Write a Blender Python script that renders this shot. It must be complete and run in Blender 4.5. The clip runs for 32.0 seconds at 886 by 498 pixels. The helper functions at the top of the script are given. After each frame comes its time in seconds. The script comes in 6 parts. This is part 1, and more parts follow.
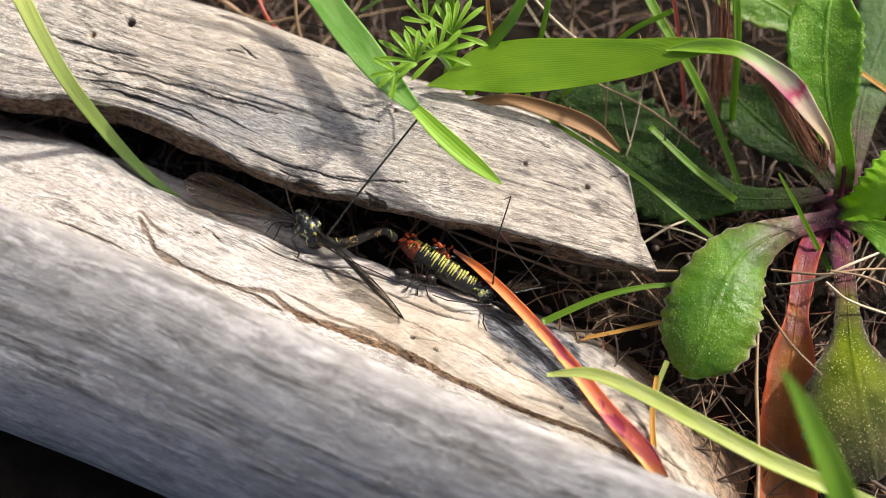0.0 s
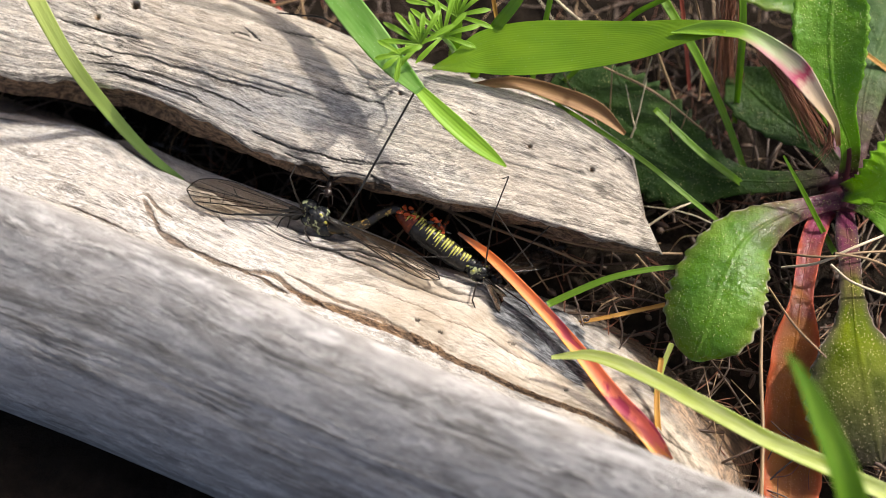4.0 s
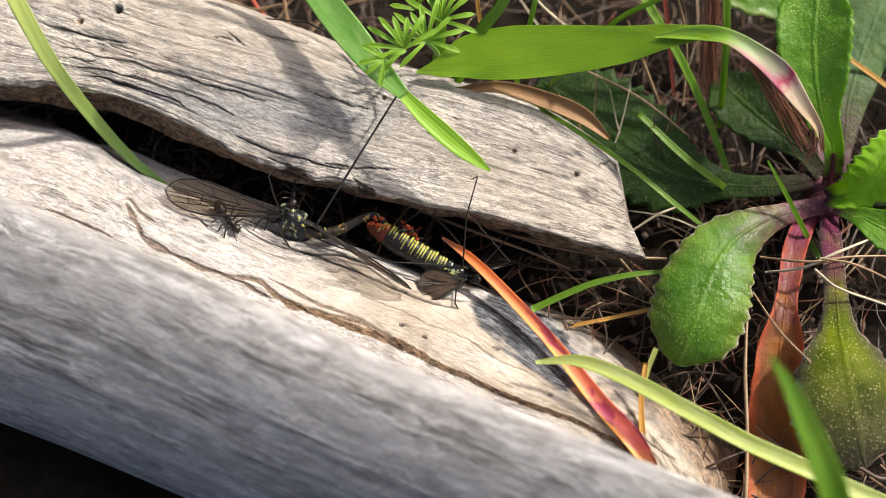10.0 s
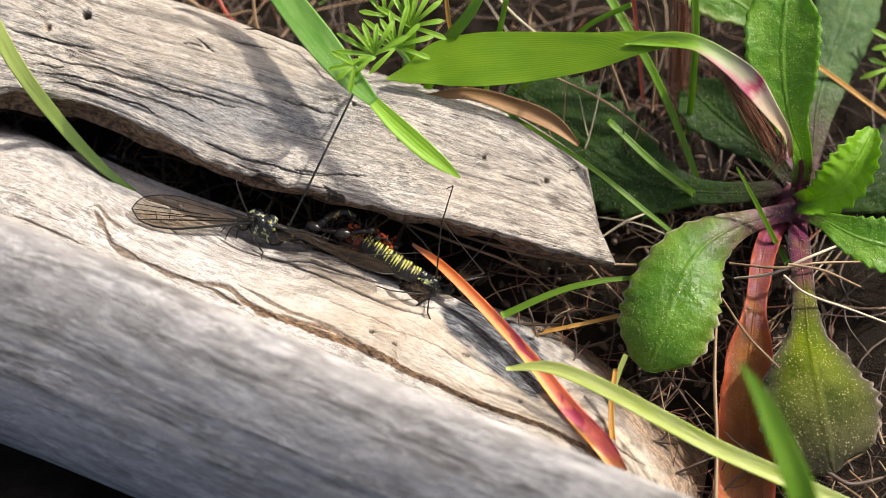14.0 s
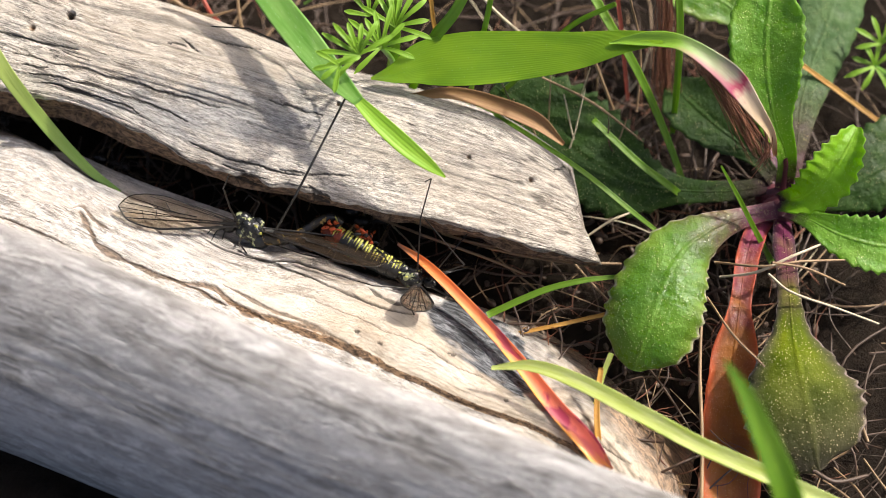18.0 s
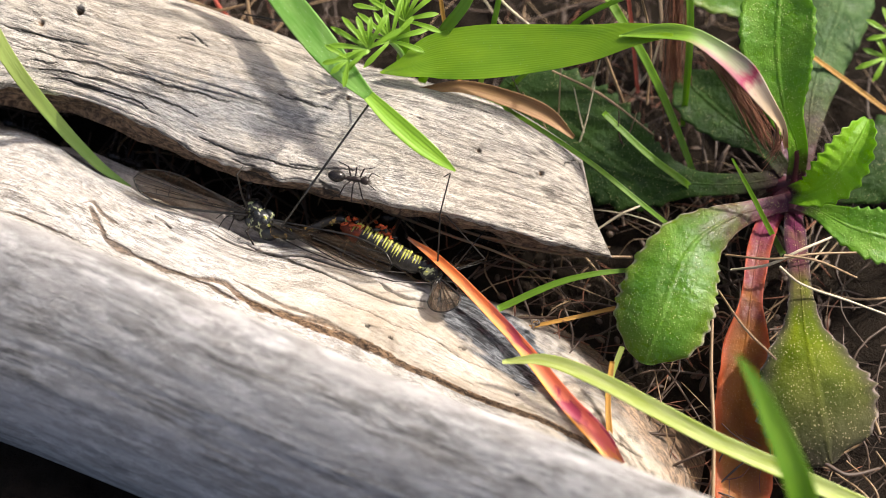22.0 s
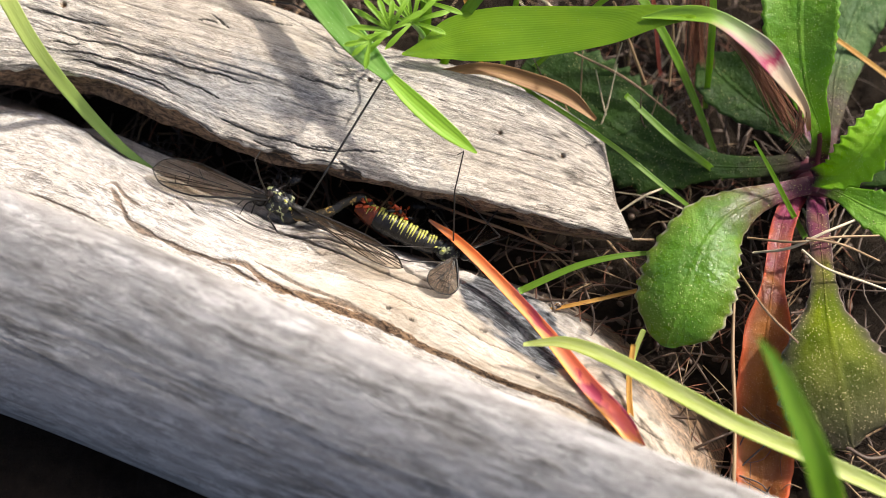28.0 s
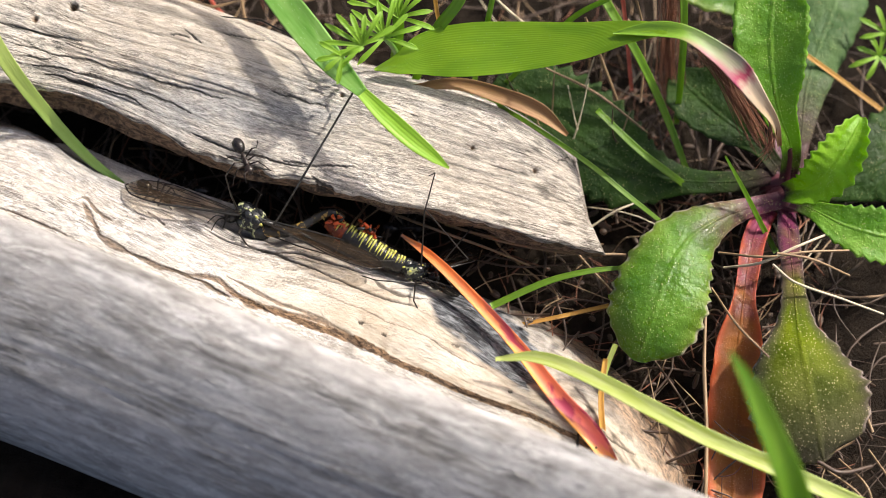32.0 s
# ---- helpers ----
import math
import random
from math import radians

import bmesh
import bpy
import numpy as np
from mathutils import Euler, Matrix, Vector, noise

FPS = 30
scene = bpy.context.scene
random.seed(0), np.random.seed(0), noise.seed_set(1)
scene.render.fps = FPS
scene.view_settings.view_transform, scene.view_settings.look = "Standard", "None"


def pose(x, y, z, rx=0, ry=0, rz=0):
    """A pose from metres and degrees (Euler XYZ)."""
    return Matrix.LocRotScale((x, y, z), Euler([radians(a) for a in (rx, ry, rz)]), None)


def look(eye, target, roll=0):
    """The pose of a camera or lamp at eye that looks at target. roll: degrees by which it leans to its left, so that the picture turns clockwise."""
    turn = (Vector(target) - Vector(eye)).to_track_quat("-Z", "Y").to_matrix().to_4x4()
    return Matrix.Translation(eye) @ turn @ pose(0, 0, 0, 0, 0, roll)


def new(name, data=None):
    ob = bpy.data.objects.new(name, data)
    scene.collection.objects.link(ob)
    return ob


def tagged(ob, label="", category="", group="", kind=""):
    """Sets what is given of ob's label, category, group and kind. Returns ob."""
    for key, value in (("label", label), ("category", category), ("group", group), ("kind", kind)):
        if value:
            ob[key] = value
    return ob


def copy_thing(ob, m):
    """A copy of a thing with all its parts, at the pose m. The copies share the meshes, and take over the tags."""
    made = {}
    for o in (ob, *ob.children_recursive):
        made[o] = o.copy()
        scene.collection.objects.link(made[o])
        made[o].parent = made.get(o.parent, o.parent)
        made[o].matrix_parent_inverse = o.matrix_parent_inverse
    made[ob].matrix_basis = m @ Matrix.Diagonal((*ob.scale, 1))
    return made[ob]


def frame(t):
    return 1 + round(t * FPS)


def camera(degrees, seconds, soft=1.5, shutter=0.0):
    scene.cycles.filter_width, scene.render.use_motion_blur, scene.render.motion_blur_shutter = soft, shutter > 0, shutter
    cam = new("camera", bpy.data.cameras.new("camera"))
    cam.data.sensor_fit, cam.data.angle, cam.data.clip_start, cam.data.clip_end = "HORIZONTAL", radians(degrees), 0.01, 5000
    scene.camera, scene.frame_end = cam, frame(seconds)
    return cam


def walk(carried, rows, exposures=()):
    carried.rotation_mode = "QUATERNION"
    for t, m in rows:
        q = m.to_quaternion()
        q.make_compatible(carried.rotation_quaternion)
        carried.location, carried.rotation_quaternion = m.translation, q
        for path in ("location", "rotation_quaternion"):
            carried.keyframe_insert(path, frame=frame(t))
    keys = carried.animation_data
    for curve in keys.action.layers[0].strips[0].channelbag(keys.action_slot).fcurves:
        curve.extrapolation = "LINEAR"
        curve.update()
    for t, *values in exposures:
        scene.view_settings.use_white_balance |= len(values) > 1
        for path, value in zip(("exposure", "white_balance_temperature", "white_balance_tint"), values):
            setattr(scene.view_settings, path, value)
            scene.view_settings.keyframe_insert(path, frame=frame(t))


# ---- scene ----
# Macro view into a gap between two pieces of weathered wood. Lengths in millimetres up to part(), which scales them.
MM = 0.001
cam = camera(30.0, 32.0, soft=0.5)
BASE = pose(0, -0.09497, 0.22530, 24.0, 0, 0)
# seconds, metres back along the view, degrees of tilt, pan and roll from the first pose
PATH = [
    (0.0, -0.00000, -0.000, -0.000, -0.000),
    (0.5, 0.00012, 0.100, -0.085, -0.038),
    (1.0, -0.00009, 0.122, -0.322, -0.012),
    (1.5, -0.00008, -0.074, -0.605, 0.023),
    (2.0, 0.00005, -0.239, -0.307, 0.015),
    (2.5, 0.00004, -0.486, -0.264, 0.041),
    (3.0, 0.00014, -0.656, -0.238, 0.013),
    (3.5, 0.00015, -0.649, 0.117, -0.022),
    (5.5, 0.00003, -0.434, 0.201, 0.021),
    (6.0, -0.00011, -0.437, 0.194, 0.018),
    (6.5, -0.00012, -0.322, 0.362, 0.053),
    (7.0, -0.00021, -0.260, 0.397, 0.072),
    (7.5, -0.00013, -0.320, 0.352, 0.076),
    (8.0, -0.00034, -0.377, -0.102, 0.087),
    (8.5, -0.00027, -0.442, -0.230, 0.005),
    (9.0, -0.00025, -0.408, -0.151, -0.007),
    (9.5, -0.00029, -0.393, -0.021, -0.002),
    (10.0, -0.00035, -0.437, -0.386, -0.016),
    (10.5, -0.00029, -0.544, -0.545, -0.042),
    (11.0, -0.00026, -0.537, -0.414, -0.001),
    (11.5, -0.00034, -0.551, -0.606, -0.067),
    (12.0, -0.00032, -0.467, -0.423, -0.105),
    (12.5, -0.00036, -0.393, -0.510, -0.115),
    (13.0, -0.00046, -0.214, -1.016, -0.108),
    (13.5, -0.00058, -0.156, -0.919, -0.100),
    (14.0, -0.00046, -0.209, -1.429, -0.077),
    (14.5, -0.00034, -0.241, -1.423, -0.102),
    (15.0, -0.00032, -0.270, -1.713, -0.046),
    (15.5, -0.00031, -0.222, -1.540, -0.107),
    (17.5, -0.00067, 0.005, -1.231, -0.186),
    (18.0, -0.00038, -0.223, -1.937, -0.235),
    (18.5, -0.00031, -0.488, -2.301, -0.244),
    (19.0, -0.00046, -0.249, -1.811, -0.300),
    (19.5, -0.00027, -0.414, -1.707, -0.308),
    (20.0, -0.00052, -0.548, -1.814, -0.365),
    (20.5, -0.00044, -0.582, -1.571, -0.442),
    (21.0, -0.00057, -0.565, -1.462, -0.416),
    (21.5, -0.00078, -0.436, -1.765, -0.455),
    (22.0, -0.00078, -0.425, -1.585, -0.461),
    (22.5, -0.00069, -0.512, -1.433, -0.422),
    (23.0, -0.00085, -0.722, -1.330, -0.366),
    (23.5, -0.00072, -0.825, -1.221, -0.351),
    (24.0, -0.00053, -0.945, -1.129, -0.364),
    (24.5, -0.00067, -1.062, -1.004, -0.393),
    (25.0, -0.00077, -1.022, -1.003, -0.374),
    (25.5, -0.00080, -1.049, -0.899, -0.389),
    (27.5, -0.00097, -1.077, -1.187, -0.344),
    (28.0, -0.00093, -1.045, -0.850, -0.330),
    (28.5, -0.00087, -1.039, -1.011, -0.369),
    (29.0, -0.00102, -0.954, -1.263, -0.369),
    (29.5, -0.00108, -0.833, -1.203, -0.377),
    (30.0, -0.00104, -0.707, -1.201, -0.404),
    (30.5, -0.00110, -0.643, -1.329, -0.354),
    (31.0, -0.00104, -0.470, -1.481, -0.385),
    (31.5, -0.00114, -0.461, -1.682, -0.310),
    (32.0, -0.00070, -0.527, -1.808, -0.344),
]
walk(cam, [(t, BASE @ pose(0, 0, back, tilt, pan, roll)) for t, back, tilt, pan, roll in PATH], [(0.0, 0.46, 6500, 10), (15.5, 0.46, 6500, 10), (18.0, 0.61, 6500, 10), (32.0, 0.61, 6500, 10)])
cam.data.dof.use_dof = True
cam.data.dof.focus_distance = 0.2325
cam.data.dof.aperture_fstop = 12.0

# ---- light ----
SUN_TO = Vector((0.62, 0.38, 0.685)).normalized()
world = bpy.data.worlds.new("sky")
world.use_nodes = True
scene.world = world
sky = world.node_tree.nodes.new("ShaderNodeTexSky")
sky.sky_type, sky.sun_disc = "NISHITA", False
sky.sun_elevation = math.asin(SUN_TO.z)
sky.sun_rotation = math.atan2(SUN_TO.x, SUN_TO.y)
sky.air_density, sky.dust_density, sky.ozone_density = 0.7, 6.0, 0.5
world.node_tree.links.new(sky.outputs[0], world.node_tree.nodes["Background"].inputs[0])
world.node_tree.nodes["Background"].inputs[1].default_value = 0.15
sun_data = bpy.data.lights.new("sun", "SUN")
sun_data.energy, sun_data.angle, sun_data.color = 4.6, radians(2.4), (1.0, 0.935, 0.84)
sun = new("sun", sun_data)
sun.matrix_world = look(SUN_TO * 3, (0, 0, 0))


# ---- geometry tools ----
def hash2(ix, iy, seed):
    h = np.sin(ix * 127.1 + iy * 311.7 + seed * 74.7) * 43758.5453
    return h - np.floor(h)


def vnoise(x, y, seed=0):
    """Smooth value noise in -1..1 on arrays."""
    x, y = np.asarray(x, float), np.asarray(y, float)
    ix, iy = np.floor(x), np.floor(y)
    fx, fy = x - ix, y - iy
    fx, fy = fx * fx * (3 - 2 * fx), fy * fy * (3 - 2 * fy)
    a, b = hash2(ix, iy, seed), hash2(ix + 1, iy, seed)
    c, d = hash2(ix, iy + 1, seed), hash2(ix + 1, iy + 1, seed)
    return 2 * (a + (b - a) * fx + (c - a) * fy + (a - b - c + d) * fx * fy) - 1


def fbm(x, y, seed=0, octaves=4):
    total, amp = 0, 0.5
    for o in range(octaves):
        total = total + amp * vnoise(x * 2 ** o, y * 2 ** o, seed + o * 7)
        amp *= 0.5
    return total


def spline(points, n, by_guide=False):
    """n places on a Catmull-Rom curve through the points (any width of row), even along it or even between the points."""
    p = np.array(points, float)
    if len(p) == 2:
        p = np.array([p[0], (2 * p[0] + p[1]) / 3, (p[0] + 2 * p[1]) / 3, p[1]])
    gaps = np.linalg.norm(np.diff(p[:, :3], axis=0), axis=1)
    at = np.concatenate([[0], np.cumsum(np.maximum(gaps, 1e-6))])
    p = np.vstack([2 * p[0] - p[1], p, 2 * p[-1] - p[-2]])
    at = np.concatenate([[2 * at[0] - at[1]], at, [2 * at[-1] - at[-2]]])
    s = np.linspace(at[1], at[-2], n)
    if by_guide:
        s = np.interp(np.linspace(0, len(at) - 3, n), np.arange(len(at) - 2), at[1:-1])
    k = np.clip(np.searchsorted(at, s, side="right") - 1, 1, len(at) - 3)
    h = (at[k + 1] - at[k])[:, None]
    u = ((s - at[k])[:, None]) / h
    m0 = (p[k + 1] - p[k - 1]) / (at[k + 1] - at[k - 1])[:, None] * h
    m1 = (p[k + 2] - p[k]) / (at[k + 2] - at[k])[:, None] * h
    return (2 * u ** 3 - 3 * u ** 2 + 1) * p[k] + (u ** 3 - 2 * u ** 2 + u) * m0 + (-2 * u ** 3 + 3 * u ** 2) * p[k + 1] + (u ** 3 - u ** 2) * m1


def unit(v):
    return v / np.maximum(np.linalg.norm(v, axis=-1, keepdims=True), 1e-9)


def grid_faces(n, m, wrap=False, start=0):
    i, j = np.meshgrid(np.arange(n - 1), np.arange(m if wrap else m - 1), indexing="ij")
    k = (j + 1) % m
    return (np.stack([i * m + j, (i + 1) * m + j, (i + 1) * m + k, i * m + k], -1).reshape(-1, 4) + start).tolist()


def joined(*shapes):
    """Several (verts, faces, uv) as one."""
    vs, fs, uvs, start = [], [], [], 0
    for v, f, uv in shapes:
        vs.append(v), uvs.append(uv)
        fs += [[i + start for i in q] for q in f]
        start += len(v)
    return np.vstack(vs), fs, np.vstack(uvs)


def tube(points, radii, sides=8, n=None, flat=1.0):
    """A round stem through the points, tapered by radii, closed at both ends."""
    r = np.atleast_1d(np.array(radii, float))
    p = np.array(points, float)[:, :3]
    r = np.interp(np.linspace(0, 1, len(p)), np.linspace(0, 1, len(r)), r)
    c = spline(np.column_stack([p, r]), n or max(6, 4 * len(p)))
    pts, rad = c[:, :3], np.maximum(c[:, 3], 0.004)
    tan = unit(np.gradient(pts, axis=0))
    ref = np.array([0.31, 0.52, 0.79])
    a = unit(np.cross(tan, ref))
    b = np.cross(tan, a) * flat
    ang = np.linspace(0, 2 * np.pi, sides, endpoint=False)
    v = pts[:, None] + rad[:, None, None] * (np.cos(ang)[:, None] * a[:, None] + np.sin(ang)[:, None] * b[:, None])
    run = np.concatenate([[0], np.cumsum(np.linalg.norm(np.diff(pts, axis=0), axis=1))])
    uv = np.stack(np.broadcast_arrays(run[:, None], ang[None] / (2 * np.pi)), -1).reshape(-1, 2)
    k = len(pts)
    f = grid_faces(k, sides, True) + [list(range(sides))[::-1], list(range((k - 1) * sides, k * sides))]
    return v.reshape(-1, 3), f, uv


def ball(centre, radii, turn=None, rings=10, sides=14):
    """An ellipsoid; turn is a rotation matrix or None."""
    th = np.linspace(0.02, np.pi - 0.02, rings)
    ph = np.linspace(0, 2 * np.pi, sides, endpoint=False)
    v = np.stack([np.cos(th)[:, None] + 0 * ph[None], np.sin(th)[:, None] * np.cos(ph)[None], np.sin(th)[:, None] * np.sin(ph)[None]], -1).reshape(-1, 3) * np.array(radii)
    if turn is not None:
        v = v @ np.array(turn).T
    uv = np.stack(np.broadcast_arrays(th[:, None], ph[None]), -1).reshape(-1, 2)
    return v + np.array(centre, float), grid_faces(rings, sides, True) + [list(range(sides))[::-1], list(range((rings - 1) * sides, rings * sides))], uv


VIEW_UP = np.array([0.0, -0.4, 0.92])


def ribbon(rows, n=60, across=7, fold=0.25, thick=0.18, twist=(0, 0), wave=0.0, seed=0):
    """A grass blade: rows of x, y, z, width; folded along its middle; twist in degrees along its length."""
    c = spline(rows, n)
    pts, wid = c[:, :3], np.maximum(c[:, 3], 0.02)
    tan = unit(np.gradient(pts, axis=0))
    side = unit(np.cross(tan, VIEW_UP))
    up = np.cross(side, tan)
    ang = np.radians(np.interp(np.linspace(0, 1, n), np.linspace(0, 1, len(twist)), twist))[:, None]
    side, up = side * np.cos(ang) + up * np.sin(ang), up * np.cos(ang) - side * np.sin(ang)
    q = np.sin(np.linspace(-np.pi / 2, np.pi / 2, across))
    run = np.concatenate([[0], np.cumsum(np.linalg.norm(np.diff(pts, axis=0), axis=1))])
    lift = fold * (np.abs(q) - 0.5)[None] * wid[:, None] * 0.5
    if wave:
        lift = lift + wave * vnoise(run[:, None] / 6 + 0 * q[None], q[None] * 1.5 + seed, seed) * np.minimum(1, wid[:, None] / 3)
    top = pts[:, None] + 0.5 * wid[:, None, None] * q[None, :, None] * side[:, None] + lift[..., None] * up[:, None]
    rim = np.sqrt(np.maximum(0, 1 - q ** 2))[None, :, None] * thick * np.minimum(1, wid / 1.0)[:, None, None] + 0.02
    low = top - rim * up[:, None]
    uv = np.stack(np.broadcast_arrays(run[:, None], q[None]), -1).reshape(-1, 2)
    m = across
    ring = np.concatenate([top, low[:, ::-1]], 1)
    uv2 = np.concatenate([uv.reshape(n, m, 2), uv.reshape(n, m, 2)[:, ::-1]], 1).reshape(-1, 2)
    f = grid_faces(n, 2 * m, True) + [list(range(2 * m))[::-1], list(range((n - 1) * 2 * m, n * 2 * m))]
    return ring.reshape(-1, 3), f, uv2


def toothed_leaf(rows, n=90, across=17, teeth=9, tooth=0.1, cup=0.15, thick=0.35, twist=(0, 0), wave=0.5, seed=0, start=0.35):
    """A spatulate leaf: rows of x, y, z, width from the petiole to the tip; round teeth along the blade's edge."""
    c = spline(rows, n)
    pts, wid = c[:, :3], np.maximum(c[:, 3], 0.05)
    s = np.linspace(0, 1, n)
    saw = np.where(s > start, 1 - np.abs(2 * (((s - start) / (1 - start) * teeth) % 1) ** 1.6 - 1) - 0.5, 0) * tooth
    wid = wid * (1 + saw * np.minimum(1, (1 - s) * 8 + 0.3))
    tan = unit(np.gradient(pts, axis=0))
    side = unit(np.cross(tan, VIEW_UP))
    up = np.cross(side, tan)
    ang = np.radians(np.interp(s, np.linspace(0, 1, len(twist)), twist))[:, None]
    side, up = side * np.cos(ang) + up * np.sin(ang), up * np.cos(ang) - side * np.sin(ang)
    q = np.linspace(-1, 1, across)
    run = np.concatenate([[0], np.cumsum(np.linalg.norm(np.diff(pts, axis=0), axis=1))])
    lift = cup * q[None] ** 2 * wid[:, None] * 0.5 - 0.1 * np.exp(-(q[None] * 7) ** 2) * np.minimum(1, wid[:, None] / 8)
    lift = lift + wave * fbm(run[:, None] / 7 + seed * 3.1, q[None] * 1.3 * np.ones((n, 1)), seed) * np.minimum(1, wid[:, None] / 10)
    lift = lift + 0.5 * wave * np.abs(q[None]) ** 3 * np.sin(run[:, None] * 0.9 + seed) * np.minimum(1, wid[:, None] / 10)
    top = pts[:, None] + 0.5 * wid[:, None, None] * q[None, :, None] * side[:, None] + lift[..., None] * up[:, None]
    body = 0.9 * np.exp(-(q * 4) ** 2) + 0.35
    low = top - (thick * body * np.sqrt(np.maximum(0, 1 - q ** 2)) + 0.03)[None, :, None] * up[:, None]
    uv = np.stack(np.broadcast_arrays(run[:, None] / run[-1], q[None]), -1)
    m = across
    ring = np.concatenate([top, low[:, ::-1]], 1)
    uv2 = np.concatenate([uv, uv[:, ::-1]], 1).reshape(-1, 2)
    f = grid_faces(n, 2 * m, True) + [list(range(2 * m))[::-1], list(range((n - 1) * 2 * m, n * 2 * m))]
    return ring.reshape(-1, 3), f, uv2


def thing(name, base, label, category, group="", kind=""):
    """An empty at its base (mm) that carries the parts."""
    ob = new(name)
    ob.empty_display_size = 0.005
    ob.location = Vector(base) * MM
    return tagged(ob, label, category, group, kind)


def part(name, shape, material, parent=None, label="", pivot=None, smooth=True, marks=None):
    """One mesh from (verts, faces, uv), given in the world's mm, under a thing or a part."""
    v, f, uv = shape
    origin, up = Vector((0, 0, 0)), parent
    while up is not None:
        origin, up = origin + up.location / MM, up.parent
    at = Vector(pivot) if pivot is not None else origin
    me = bpy.data.meshes.new(name)
    me.from_pydata(((np.asarray(v, float) - np.array(at)) * MM).tolist(), [], f)
    loops = np.zeros(len(me.loops), dtype=np.int32)
    me.loops.foreach_get("vertex_index", loops)
    layer = me.uv_layers.new(name="grain")
    layer.data.foreach_set("uv", np.asarray(uv, np.float32)[loops].ravel())
    for key, values in (marks or {}).items():
        me.attributes.new(key, "FLOAT", "POINT").data.foreach_set("value", np.asarray(values, np.float32).ravel())
    me.polygons.foreach_set("use_smooth", [smooth] * len(me.polygons))
    me.materials.append(material)
    me.update()
    ob = new(name, me)
    if parent is not None:
        ob.parent = parent
    ob.location = (at - origin) * MM
    if label:
        tagged(ob, label)
    return ob


def single(name, shape, material, base, label, category, group="", kind="", marks=None):
    """A thing that is one mesh, with its origin at its base (mm)."""
    ob = part(name, shape, material, None, pivot=base, marks=marks)
    return tagged(ob, label, category, group, kind)


# ---- materials ----
class Mat:
    """Short hand for a node material."""

    def __init__(self, name, roughness=0.6):
        self.m = bpy.data.materials.new(name)
        self.m.use_nodes = True
        self.t = self.m.node_tree
        self.b = self.t.nodes["Principled BSDF"]
        self.b.inputs["Roughness"].default_value = roughness
        self.out = self.t.nodes["Material Output"]
        self.uv = self.node("ShaderNodeUVMap")
        self.uv.uv_map = "grain"

    def node(self, kind, **props):
        return self.t.nodes.new(kind)

    def link(self, a, b):
        self.t.links.new(a, b)

    def stretched(self, sx, sy, source=None):
        n = self.node("ShaderNodeMapping")
        n.inputs["Scale"].default_value = (sx, sy, sx)
        self.link(source or self.uv.outputs[0], n.inputs[0])
        return n.outputs[0]

    def place(self, scale=1000.0):
        n = self.node("ShaderNodeTexCoord")
        k = self.node("ShaderNodeMapping")
        k.inputs["Scale"].default_value = (scale, scale, scale)
        self.link(n.outputs["Object"], k.inputs[0])
        return k.outputs[0]

    def noise(self, vec, scale=1.0, detail=4.0, rough=0.6, warp=0.0):
        n = self.node("ShaderNodeTexNoise")
        n.inputs["Scale"].default_value, n.inputs["Detail"].default_value = scale, detail
        n.inputs["Roughness"].default_value, n.inputs["Distortion"].default_value = rough, warp
        self.link(vec, n.inputs["Vector"])
        return n.outputs["Fac"]

    def dots(self, vec, scale, size):
        n = self.node("ShaderNodeTexVoronoi")
        n.inputs["Scale"].default_value = scale
        self.link(vec, n.inputs["Vector"])
        return self.ramp(n.outputs["Distance"], [(size * 0.6, 1), (size, 0)])

    def ramp(self, fac, stops):
        n = self.node("ShaderNodeValToRGB")
        e = n.color_ramp.elements
        while len(e) < len(stops):
            e.new(0.5)
        for k, (at, c) in enumerate(stops):
            e[k].position = at
            e[k].color = (c, c, c, 1) if isinstance(c, (int, float)) else (*c, 1)
        self.link(fac, n.inputs[0])
        return n.outputs[0]

    def mix(self, fac, a, b, how="MIX"):
        n = self.node("ShaderNodeMix")
        n.data_type, n.blend_type = "RGBA", how
        for value, slot in ((fac, 0), (a, 6), (b, 7)):
            if isinstance(value, (int, float)):
                n.inputs[slot].default_value = value
            elif isinstance(value, tuple):
                n.inputs[slot].default_value = (*value, 1)
            else:
                self.link(value, n.inputs[slot])
        return n.outputs[2]

    def mark(self, key):
        n = self.node("ShaderNodeAttribute")
        n.attribute_name = key
        return n.outputs["Fac"]

    def split(self):
        n = self.node("ShaderNodeSeparateXYZ")
        self.link(self.uv.outputs[0], n.inputs[0])
        return n.outputs

    def math(self, how, a, b=0.0):
        n = self.node("ShaderNodeMath")
        n.operation = how
        for value, slot in ((a, 0), (b, 1)):
            if isinstance(value, (int, float)):
                n.inputs[slot].default_value = value
            else:
                self.link(value, n.inputs[slot])
        return n.outputs[0]

    def bump(self, height, strength=0.5, distance=0.0003):
        n = self.node("ShaderNodeBump")
        n.inputs["Strength"].default_value, n.inputs["Distance"].default_value = strength, distance
        self.link(height, n.inputs["Height"])
        self.link(n.outputs[0], self.b.inputs["Normal"])
        return n.outputs[0]

    def colour(self, c):
        if isinstance(c, tuple):
            self.b.inputs["Base Color"].default_value = (*c, 1)
        else:
            self.link(c, self.b.inputs["Base Color"])

